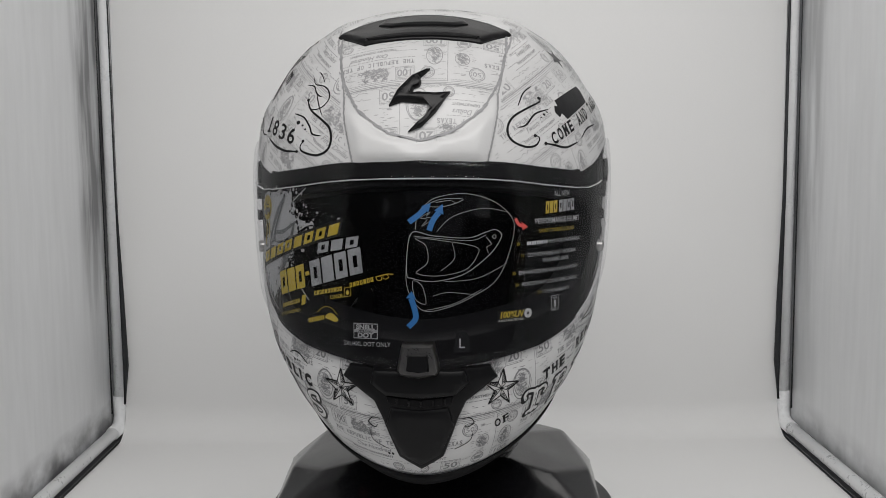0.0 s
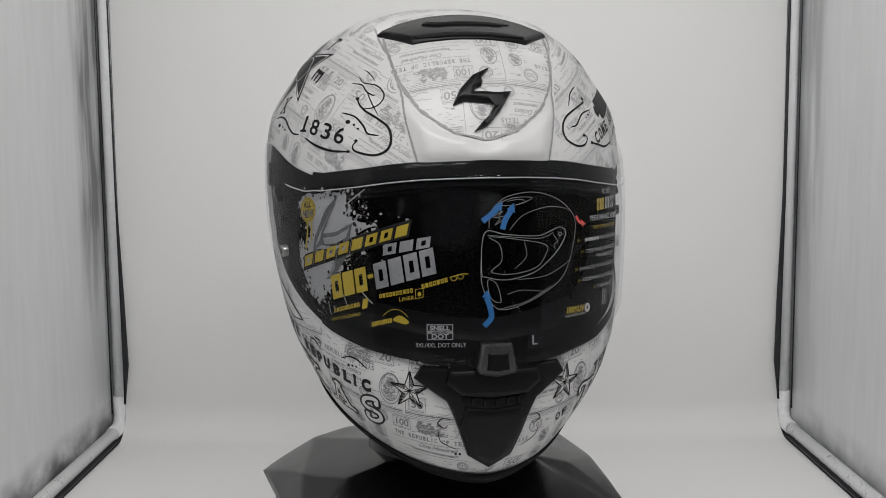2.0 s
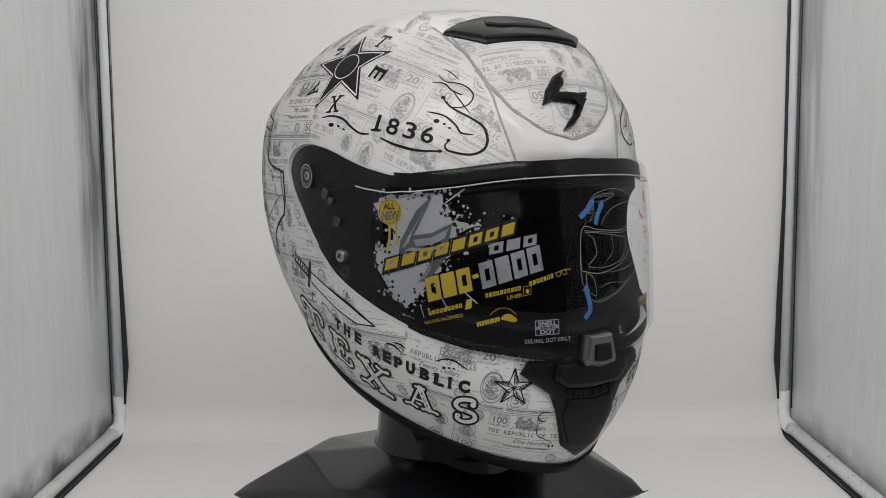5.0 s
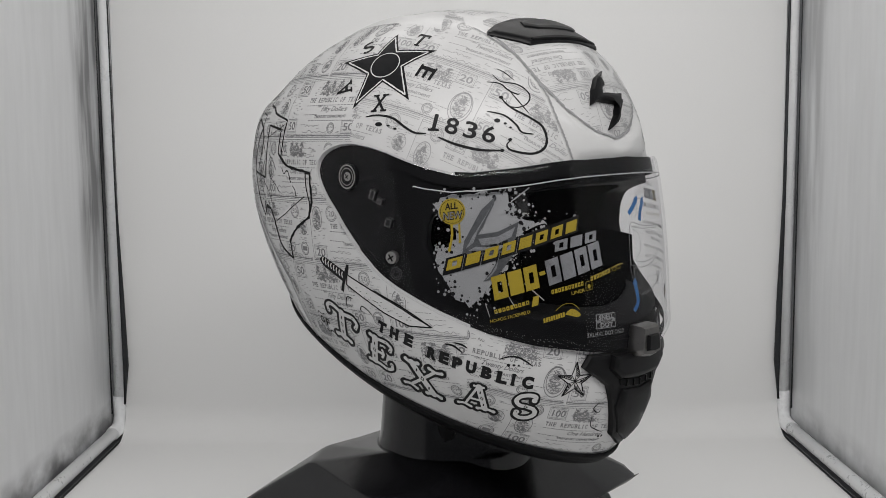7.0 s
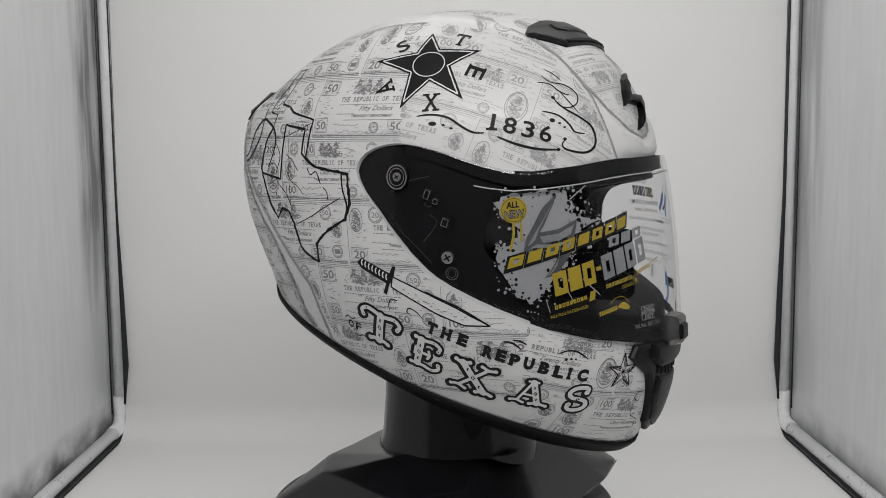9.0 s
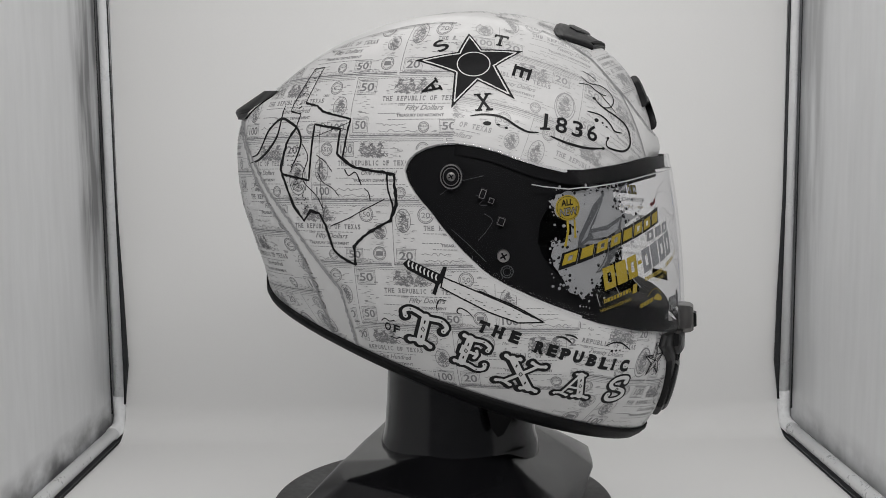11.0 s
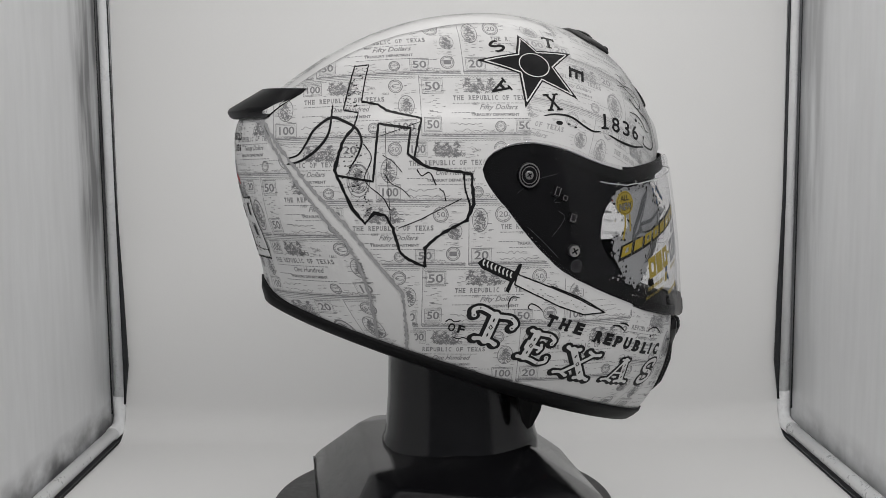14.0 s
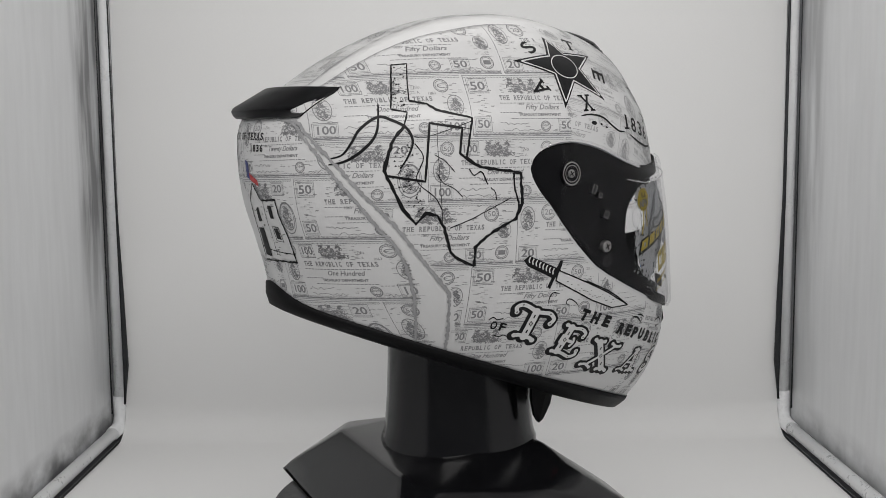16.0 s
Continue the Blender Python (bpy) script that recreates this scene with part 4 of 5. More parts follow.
paper("forehead_banknote_print", frame_at(0, .03, 181, lean=(0, 32)), 3, 4, in_shield, 0, PALE_INK)
paper("crown_banknote_print", frame_at(180, .06, 8, lean=(180, 60)), 2, 7, in_crown, 0, PALE_INK)


def ribbon(bm, points, width, rough=.0, lift=.0006, seed=1):
    """A printed line of a width, in metres, along points of the skin."""
    r = random.Random(seed)
    rows = []
    pts = [Vector(p) for p in points]
    for i, p in enumerate(pts):
        d = (pts[min(i + 1, len(pts) - 1)] - pts[max(i - 1, 0)]).normalized()
        q, n, _, _ = SKIN.find_nearest(p)
        if n.dot(q - Vector(CENTRE)) < 0:
            n = -n
        side = n.cross(d) * width / 2
        rows.append([q + side * (1 + r.uniform(-rough, rough)) + n * lift, q + n * lift, q - side * (1 + r.uniform(-rough, rough)) + n * lift])
    grid(bm, rows)
    return bm


def torn_edges():
    """The ragged grey edges round the white bands."""
    for s in (1, -1):
        bm = bmesh.new()
        zs = np.linspace(.066, -.0185, 90)
        ribbon(bm, [shell_at(radians(s * float(np.interp(z, EDGE_Z, EDGE_A))), z) for z in zs], .0013, .55, seed=3)
        part("torn_edge", bm, DARK_GREY_INK, helmet, "ragged grey torn-paper edge", shift=SHIFT)
        for table_a, k in ((STRIPE_IN, 5), (STRIPE_OUT, 9)):
            bm = bmesh.new()
            zs = np.linspace(.010, -.146, 130)
            pts = []
            for z in zs:
                a = s * float(np.interp(z, STRIPE_Z, table_a))
                if column(radians(a))[3, 2] < z:
                    pts.append(shell_at(radians(a), z))
            ribbon(bm, pts, .0022, .6, seed=k)
            part("torn_edge", bm, DARK_GREY_INK, helmet, "ragged grey torn-paper edge", shift=SHIFT)
        for xs, k in (((.068, .066, .0605, .0565, .050), 2), ((.037, .037, .037, .037, .036), 7)):
            bm = bmesh.new()
            pts = []
            for y in np.linspace(-.03, .112, 110):
                x = -s * float(np.interp(y, (-.03, .02, .05, .08, .11), xs))
                hit = SKIN.ray_cast(Vector((x, y, .2)), Vector((0, 0, -1)))[0]
                if hit:
                    pts.append(hit)
            ribbon(bm, pts, .0010, .6, seed=k)
            part("torn_edge", bm, DARK_GREY_INK, helmet, "ragged grey torn-paper edge", shift=SHIFT)
    bm = bmesh.new()
    pts = [shell_at(radians(-float(np.interp(z, SHIELD_Z, SHIELD_A))), z) for z in np.linspace(.060, -.0055, 60)]
    pts += [shell_at(radians(float(np.interp(z, SHIELD_Z, SHIELD_A))), z) for z in np.linspace(-.0055, .060, 60)][1:]
    ribbon(bm, pts, .0016, .55, seed=11)
    part("torn_edge", bm, DARK_GREY_INK, helmet, "ragged grey torn-paper edge", shift=SHIFT)


torn_edges()

# ---- black drawings ----


def star_points(c, tips, k):
    """The ten corners of a star from its five tips, drawn in towards the centre."""
    out = []
    for i in range(5):
        a, b = Vector(tips[i]), Vector(tips[(i + 1) % 5])
        out += [tuple(a), tuple(Vector(c) + ((a + b) / 2 - Vector(c)) * k)]
    return out


def shrink(pts, c, k):
    return [(c[0] + (x - c[0]) * k, c[1] + (y - c[1]) * k) for x, y in pts]


def draw_star():
    b = frame_at(79, .036)
    c = (3.6, 6.6)
    outline = [(-.2, 36.6), (8.7, 20.4), (35.2, 21.5), (18.2, 6.6), (29.9, -17.8), (6.6, -5.4), (-9.9, -25.6), (-8.6, .8), (-34.8, 13.9), (-6.9, 18.0)]
    star = print_on("lone_star", lambda f: fill(f, [outline]), b, INK, helmet, "large black five-point star drawing")
    print_on("star_edge", lambda f: stroke(f, shrink(outline, c, .86), .9, True, False, .35), b, WHITE, star, "white line inside the star", .0005)
    print_on("star_ring", lambda f: stroke(f, [(c[0] + 10.4 * math.cos(k * math.tau / 22), c[1] + 1.2 + 9.6 * math.sin(k * math.tau / 22)) for k in range(22)], .7, True, True), b, WHITE, star, "white ring inside the star", .0005)
    for ch, x, y, spin, h in (("T", 19.5, 24.6, -12, 11), ("E", 29.2, 5.0, -104, 11), ("X", 10.8, -27, 6, 12), ("A", -18.2, -6.6, 116, 12), ("S", -15.2, 20.6, 34, 10.5)):
        print_on("letter", lambda f: serif(f, ch, x, y, h, h * 1.08, .018, spin), b, INK, helmet)
    print_on("flourish", lambda f: stroke(f, [(2.1, -30.8), (11.2, -29.6), (22, -30.8), (31.1, -35.5), (38.1, -37.9), (44.8, -37.2)], 1.5, taper=True), b, INK, helmet)
    for x, y, w in ((12.7, -35.1, 2.6), (19.6, -35.5, 1.2), (24.6, -37.1, 1.2)):
        print_on("ink_dot", lambda f: disc(f, x, y, w, 0, 12, .5), b, INK, helmet)


def draw_year():
    b = frame_at(47, .005)
    for ch, x, y, spin in (("1", -24.5, 1, -14), ("8", -14.2, -2, -15), ("3", -2.6, -4.8, -14), ("6", 8.7, -7.4, -11)):
        print_on("numeral", lambda f: (serif(f, ch, x, y - 4.6, 9.8, 11, .015, spin), ch == "1" and fill(f, [[(x - 3.4, y - 5), (x + 3.4, y - 5.8), (x + 3.4, y - 4.4), (x - 3.4, y - 3.6)]])), b, INK, helmet)
    lines = (([(-21.6, -8.4), (-10.3, -13.4), (4, -16.9), (17.6, -17.1)], 1.7), ([(23.1, -10.6), (20.6, -13.5), (23.1, -16.7), (35.2, -18.3), (42.9, -15), (45.3, -8.8), (42.6, -.7), (34.8, 4.4), (25.4, 8.9), (20.1, 12.9), (17.2, 16.8)], 1.6),
             ([(20.4, 14.9), (21, 11.4), (27.6, 10.5), (33.2, 13.4), (35.1, 18.6), (32.3, 23.2), (26.2, 26.6), (16.9, 28), (12, 32.8)], .9), ([(8.4, 27.5), (16.6, 26.4), (21.6, 22.1), (27, 19.5), (29, 19.9)], .9),
             ([(22.7, 21.3), (28.2, 14.4), (34.3, 7)], .8), ([(8.5, 7.2), (19, 4.9), (26.3, -.7), (29.9, -5.3), (37.2, -6)], 1.3), ([(14.6, 36.9), (19.8, 34.1), (25.5, 29)], .6))
    for pts, w in lines:
        print_on("flourish", lambda f: stroke(f, pts, w, taper=True), b, INK, helmet)
    for x, y, w in ((14.7, 1.4, 1.9), (19.6, -.3, 1), (22.9, -2.7, .9), (17.2, 16.8, 1.5), (22.6, -10.2, 1.3), (17.6, -17.1, 1.4)):
        print_on("ink_dot", lambda f: disc(f, x, y, w, 0, 12, .7), b, INK, helmet)


# ornate capitals as pen lines in a square of side one: points and pen width
FOOT = [(-.26, -.45), (-.13, -.40), (0, -.43), (.13, -.40), (.26, -.45)]
GLYPHS = {
    "T": [([(0, .36), (0, -.42)], .22), ([(.02, .34), (-.20, .42), (-.42, .44), (-.55, .33), (-.50, .20)], .12), ([(-.02, .34), (.20, .38), (.40, .40), (.55, .28), (.50, .14)], .12), (FOOT, .125)],
    "E": [([(-.19, .42), (-.19, -.42)], .22), ([(-.38, .45), (-.10, .43), (.20, .47), (.40, .38), (.38, .25)], .115), ([(-.38, -.46), (0, -.43), (.28, -.47), (.47, -.36), (.45, -.22)], .115), ([(-.2, .0), (.12, .0)], .11), ([(.10, .12), (.15, .0), (.10, -.13)], .085), ([(-.32, .12), (-.32, -.12)], .08)],
    "X": [([(-.33, .40), (.33, -.40)], .20), ([(.31, .38), (-.31, -.38)], .10), ([(-.50, .43), (-.36, .38), (-.16, .45)], .115), ([(.16, .45), (.34, .39), (.50, .43)], .10), ([(-.50, -.43), (-.34, -.38), (-.14, -.45)], .10), ([(.14, -.45), (.34, -.38), (.52, -.43)], .115)],
    "A": [([(.02, .44), (-.32, -.40)], .09), ([(.04, .42), (.28, -.40)], .21), ([(-.20, -.10), (.16, -.10)], .09), ([(-.52, -.44), (-.36, -.39), (-.14, -.45)], .10), ([(.06, -.45), (.28, -.39), (.54, -.44)], .115), ([(-.10, .43), (.06, .45), (.17, .43)], .08)],
    "S": [([(.34, .22), (.40, .36), (.20, .45), (-.08, .44), (-.26, .29), (-.19, .10), (.06, .0), (.27, -.14), (.25, -.34), (.02, -.45), (-.26, -.43), (-.38, -.30), (-.32, -.18)], .16)],
}


def fancy(ch, x, y, h, spin, board, wide=1.0):
    """A big outlined capital with curls at its ends: black shape, white face, small black ornaments."""
    w = {"T": .92, "E": .84, "X": .94, "A": .92, "S": .84}[ch] * h * wide
    c, s = math.cos(radians(spin)), math.sin(radians(spin))

    def at(p, dx=0.0, dy=0.0):
        a, b = p[0] * w + dx, p[1] * h + dy
        return (x + c * a - s * b, y + s * a + c * b)

    def shape(f, more, dx=0.0, dy=0.0):
        for pts, pen in GLYPHS[ch]:
            fat = pen * h + 2 * more
            stroke(f, [at(p, dx, dy) for p in pts], fat)
            for p in (pts[0], pts[-1]):
                disc(f, *at(p, dx, dy), fat * (.5 if len(pts) == 2 else .62), 0, 14)

    black = print_on("ornate_letter", lambda f: (shape(f, h * .062), shape(f, h * .056, -h * .04, -h * .04)), board, INK, helmet, "ornate outlined capital letter", .00022)
    print_on("letter_face", lambda f: shape(f, -h * .006), board, WHITE, black, "white inside of the letter", .00042)

    def ornament(f):
        stem = {"T": 0, "E": -.19, "X": 0, "A": .16, "S": 0}[ch]
        for k in (-.24, 0, .22):
            lean = {"X": -.8 * k, "A": -.28 * k}.get(ch, 0)
            q = at((stem + lean, k))
            if k == 0:
                stroke(f, [(q[0], q[1] + h * .07), (q[0] + h * .045, q[1]), (q[0], q[1] - h * .07), (q[0] - h * .045, q[1])], h * .03, True, False)
            elif ch != "S":
                stroke(f, [at((stem + lean, k - .05)), at((stem + lean, k + .05))], h * .04, smooth=False)
        for pts, pen in GLYPHS[ch]:
            if len(pts) > 4 and pts is not FOOT:
                for p in (pts[-1], pts[len(pts) // 2]):
                    disc(f, *at(p), h * .022, 0, 8)

    print_on("letter_ornament", ornament, board, INK, black, "", .0006)


def draw_republic():
    b = frame_at(66, -.125)
    for ch, x, y, spin in (("T", -34.8, -1, -20), ("H", -25, -3.9, -18), ("E", -14.6, -7.2, -19), ("R", 1.3, -14.5, -18), ("E", 9.9, -16.9, -17), ("P", 18.4, -19.9, -16), ("U", 27.5, -22.3, -16), ("B", 36.5, -25.8, -19), ("L", 45.5, -29.1, -18), ("I", 52.4, -31, -16), ("C", 60.6, -33.5, -14)):
        print_on("letter", lambda f: serif(f, ch, x, y - 3.6, 7.3, 9.0, .07, spin), b, INK, helmet)
    for pts, w in (([(12.8, -7.2), (18.7, -8.3), (23.9, -12.5)], 1.4), ([(18.8, -6.1), (24, -7.3), (27.5, -9.6)], 1.2), ([(46.4, -16.9), (53.2, -15.4), (59, -17.3), (65.1, -22.9)], 1.1)):
        print_on("flourish", lambda f: stroke(f, pts, w, taper=True), b, INK, helmet)
    for x, y, w in ((51.5, -21, 1), (54.6, -21.2, .8), (57.4, -21.6, .6), (36, -19.5, .4)):
        print_on("ink_dot", lambda f: disc(f, x, y, w, 0, 12), b, INK, helmet)
    for ch, t_deg, t_z, spin, h in TEXAS_ROW:
        fancy(ch, 0, 0, h, spin, frame_at(t_deg, t_z), 1.14)
    b = frame_at(99.5, -.1291)
    print_on("letter", lambda f: serif(f, "OF", 0, -3, 6, 6.2, .03, -16), b, INK, helmet)
    for pts in ([(-6, 5), (-3, 7), (0, 5), (4, 6)], [(-2, -7), (2, -8.5), (5, -7.5), (8, -9)]):
        print_on("flourish", lambda f: stroke(f, pts, .8), b, INK, helmet)


TEXAS_ROW = (("T", 91.8, -.1285, -20, 26), ("E", 81, -.1440, -23, 24), ("X", 68.2, -.1585, -20, 25), ("A", 52.8, -.1675, -14, 21), ("S", 38.8, -.1730, 6, 19.5))


def draw_knife():
    b = frame_at(77, -.10)
    blade = [(-29.1, 7.3), (-5.7, -2.4), (13.9, -11.2), (22.8, -16.2), (35.3, -22.7), (18.8, -22.7), (.4, -15.6), (-30.6, .3)]
    knife = print_on("knife_drawing", lambda f: stroke(f, blade, .95, True, False, .25), b, INK, helmet, "black line drawing of a long knife")
    print_on("blade", lambda f: fill(f, [shrink(blade, (0, -7), .97)]), b, WHITE, knife, "white blade", .00018)
    print_on("spine", lambda f: stroke(f, [(-6, -1.4), (13.9, -9.9), (23, -15), (34, -22)], 1.0, smooth=False), b, INK, knife, "", .0004)
    print_on("guard", lambda f: (fill(f, [[(-26.2, 14.2), (-28.6, 14.2), (-32.6, 6), (-36.4, -3.8), (-34.2, -5.4), (-32, 1), (-28, 7.5)]]), stroke(f, [(-27.2, 13), (-34.6, -4)], .3, smooth=False)), b, INK, knife, "", .0004)
    handle = [(-51.7, 18.2), (-55.2, 15), (-52, 11), (-33.7, 2.2), (-29.8, 8.8)]
    print_on("grip", lambda f: fill(f, [handle]), b, INK, knife, "", .0003)
    for k in range(8):
        x0, y0 = -51.5 + k * 2.55, 15.8 - k * 1.2
        print_on("grip_ring", lambda f: stroke(f, [(x0 + .9, y0 + 1.5), (x0, y0 - .4), (x0 + .4, y0 - 2.6)], .95), b, WHITE, knife, "", .0006)
    r = random.Random(8)
    print_on("blade_fleck", lambda f: [stroke(f, [(x, y), (x + r.uniform(.4, 1.6), y - r.uniform(0, .4))], .35, smooth=False) for x, y in [(-24 + r.random() * 40, 3.5) for _ in range(1)] + [(q, -2 - (q + 24) * .36 + r.uniform(-2.2, 2.2)) for q in [-22 + 1.7 * k for k in range(26)]]], b, INK, knife, "", .0004)
    for pts in ([(-26.5, -8.9), (-31.5, -8.2), (-33.7, -12.4), (-33.4, -16.3)], [(-18.2, -17.5), (-20.5, -15.8), (-18.6, -13.2), (-13.5, -15.5), (-9.9, -19.5)]):
        print_on("flourish", lambda f: stroke(f, pts, .8, taper=True), b, INK, helmet)


def draw_map():
    b = frame_at(107, -.03)
    west = [(-43.2, 73.4), (-45.3, 60.9), (-47.7, 44.1), (-37.8, 42.1), (-40.4, 33.2), (-47.7, 24.3), (-52.2, 10.1), (-53.4, 5.4), (-49.2, -4.3), (-42.2, -18.7), (-34.1, -28.5), (-27.8, -21.6), (-20.6, -23.1), (-16.1, -31.4), (-11.3, -48), (-6.6, -51.7), (4.2, -56.7)]
    east = [(4.2, -56.7), (4.3, -44.4), (9.7, -39), (20.6, -31.8), (31.4, -26.6), (35.8, -16.5), (34.4, 2.9), (24.4, 4.8), (13.7, 6), (6.5, 7.5), (-1.6, 12.5), (1.5, 30.9), (3, 38.3), (-9.1, 41), (-19.8, 43.6), (-25.2, 47.3), (-36.1, 49.4), (-35, 64.4), (-33.4, 74.1), (-43.2, 73.4)]
    chart = print_on("state_map", lambda f: (stroke(f, west[:5], 1.0, False, False, .35), stroke(f, west[4:], 2.0, False, False, .45), stroke(f, east[:11], 2.0, False, False, .45), stroke(f, east[10:17], 1.4, False, False, .4), stroke(f, east[16:], .8, False, False, .3)), b, INK, helmet, "black outline map drawing with rivers")
    for pts, w in (([(29.8, 2.9), (30.4, -6.7), (33.3, -17.6), (31.4, -25.9)], 1.3), ([(-21.9, 15.2), (-14.8, 10.5), (-9.5, 4.4)], .5), ([(-20.2, 2.7), (-16.7, -2.6), (-9.7, -6.3), (-4.4, -11.7)], .5), ([(-12.5, -31.4), (2.6, -25.4), (8, -22.6), (15.2, -19.1), (27.9, -12.8)], .6), ([(-34.3, 22.4), (-29, 13.5), (-33.5, -.7), (-22.2, -11.5), (-17.5, -20)], .7),
                   ([(0, 6), (3, 2), (8, 4), (12, -4)], .8), ([(14, -6), (17, -9), (18, -14)], .6), ([(-40, 30), (-30, 26), (-12, 31), (2, 36)], .4), ([(-17, -30), (-20, 30), (-14, 34), (2, 31)], .35)):
        print_on("river", lambda f: stroke(f, pts, w, rough=.3), b, INK, chart)
    r = random.Random(5)

    def hills(f):
        for k in range(120):
            v = r.random()
            if k < 34:
                x, y = -44.5 + v * 8 + r.uniform(-1, 0) - 2 * (1 - v), 46 + r.random() * 26
                x = -46.2 + (y - 44) * .1 + v * 8.4
            else:
                y = 22 - r.random() * 46
                mid = np.interp(y, (-24, -5, 5, 22), (-30, -39, -43, -39))
                x = mid + (v - .5) * np.interp(y, (-24, -5, 5, 22), (9, 15, 15, 9))
            q = r.uniform(.45, .9)
            fill(f, [[(x - q, y - q * .5), (x + q, y - q * .3), (x + q * .1, y + q * .9)]])

    tagged(print_on("hill_mark", hills, b, INK, chart), kind="stuff")
    for pts, w in (([(-86.9, 13.2), (-78.7, 15.6), (-72.9, 22.8), (-67.2, 31.8), (-56.1, 39.2), (-46.9, 36.8), (-38.9, 32.1), (-35.4, 24.2), (-38, 15.3), (-43.5, 6.5)], 1.9), ([(-87, 9.5), (-76.8, 11.7), (-65.4, 19.1), (-57.2, 29.8), (-55.2, 47.9)], 1.9)):
        print_on("brand_curve", lambda f: stroke(f, pts, w, taper=True), b, INK, helmet, "thick black curved brand mark")
    print_on("brand_frame", lambda f: stroke(f, [(-51.6, 2.2), (-28.2, -1.5), (-24.5, 35.1), (-3.9, 31.7), (-5.8, 16.1), (-.5, 11.4)], 1.5, False, False, .1), b, INK, helmet, "thick black angular brand mark")


def draw_left():
    b = frame_at(-48, .04)
    print_on("flag_star", lambda f: fill(f, [star_points((0, 0), [(9 * math.sin(k * math.tau / 5 + .5), 9 * math.cos(k * math.tau / 5 + .5)) for k in range(5)], .46)]), frame_at(-61.5, .0475), DARK_STAR, helmet, "dark grey star drawing")
    cannon = [(-16, -7.5), (24, 5.5), (27, 2), (26, -7), (-9, -20.5), (-13.5, -16.5), (-16.5, -19), (-20, -15.5), (-18.5, -11), (-15.5, -11.5)]
    print_on("cannon_drawing", lambda f: fill(f, [cannon]), frame_at(-53, .0255), INK, helmet, "solid black cannon barrel drawing")
    b = frame_at(-40, 0)
    for pts, w in (([(-2, 22), (-2.4, 18.8), (-12.6, 15), (-24.2, 10.3), (-29.9, 5.4), (-31.8, -.8), (-28.8, -6.2), (-20.3, -10), (-12.7, -9.2), (-9.3, -5.1), (-12.5, -2.9)], 1.5), ([(-24, 2.4), (-18, 3.7), (-9.4, 10.5), (2.8, 13.5)], 1.2), ([(-4.6, -8.4), (3.1, -9.6), (13.7, -11), (26.8, -7.5)], 1.5),
                   ([(32.3, -4.7), (41.9, 2.3), (55.6, 6.2)], 1.1), ([(-20.7, 16.1), (-13.6, 24.5), (-4.7, 29.4)], .9)):
        print_on("flourish", lambda f: stroke(f, pts, w, taper=True), b, INK, helmet)
    for x, y, w in ((-2, 10, 1), (1, 11.6, .7), (-5, 8.2, .7), (-2, 21, 1.5), (-12.5, -3.4, 1.3), (-4.6, -8.4, 1.4)):
        print_on("ink_dot", lambda f: disc(f, x, y, w, 0, 12, .8), b, INK, helmet)
    print_on("slogan", lambda f: serif(f, "COME AND TAKE IT", 0, -2, 7.2, 6.2, .03, 18), frame_at(-62, .0105), INK, helmet, "black slab lettering COME AND TAKE IT")
    b = frame_at(-52, -.165)
    for ch, deg, z, spin in (("THE", -45, -.150, 20), ("REPUBLIC", -69, -.130, 18)):
        print_on("lettering", lambda f: serif(f, ch, 0, -3, 7, 8.4, .05, spin), frame_at(deg, z), INK, helmet, "black slab lettering")
    for ch, deg, z, spin, h in (("T", -38.5, -.1690, 12, 20), ("E", -51, -.1645, 18, 21), ("X", -64, -.157, 20, 21), ("A", -76, -.149, 20, 20), ("S", -88, -.140, 18, 20)):
        fancy(ch, 0, 0, h, spin, frame_at(deg, z))
    print_on("letter", lambda f: serif(f, "OF", 0, -3, 6, 6, .03, 24), frame_at(-27, -.1784), INK, helmet)
    print_on("knife_drawing", lambda f: (stroke(f, [(-40, -18), (-20, -10), (10, 3), (30, 12), (30, 6), (8, -5), (-20, -16)], .9, True, False, .2), stroke(f, [(28, 2), (33, 16)], 2), fill(f, [[(31, 12), (54, 20), (56, 15), (32, 6)]])), frame_at(-73, -.106), INK, helmet, "black line drawing of a long knife")


def draw_chin():
    for s in (1, -1):
        b = frame_at(s * 23, -.1565)
        tips = [(12.8 * math.sin(k * math.tau / 5 + .06), 12.6 * math.cos(k * math.tau / 5 + .06)) for k in range(5)]
        pts = star_points((0, 0), tips, .47)
        star = print_on("chin_star", lambda f: fill(f, [pts]), b, WHITE, helmet, "hatched five-point star drawing", .0002)
        print_on("star_line", lambda f: (stroke(f, pts, .75, True, False, .2), [stroke(f, [(0, 0), p], .5, smooth=False) for p in pts]), b, INK, star, "", .0004)

        def hatching(f):
            for i in range(0, 10, 2):
                a, c = Vector(pts[i]), Vector(pts[(i + 1) % 10])
                for k in range(7):
                    u = .15 + k * .12
                    p = a * (1 - u) * .96 + c * u * .96
                    q = a * (1 - u) * .94
                    m = p.lerp(q, .55 + .3 * ((k * 7) % 3) / 3)
                    stroke(f, [tuple(p), tuple(m)], .62, smooth=False)

        print_on("star_hatch", hatching, b, INK, star, "", .0004)
        b = frame_at(s * 13.5, -.184)
        for pts2, w in (([(5, 10), (0, 10.5), (-3, 7), (1, 4), (3, 6)], .7), ([(-3, 1), (-2, -6), (4, -10), (8, -12)], .6)):
            print_on("flourish", lambda f: stroke(f, [(x * s - 3 * s, y) for x, y in pts2], w, taper=True), b, INK, helmet)
    for x in (-1.2, 1.4):
        print_on("ink_dot", lambda f: disc(f, x, 0, .8, 0, 10, 1.4), frame_at(11.5, -.1985), INK, helmet)


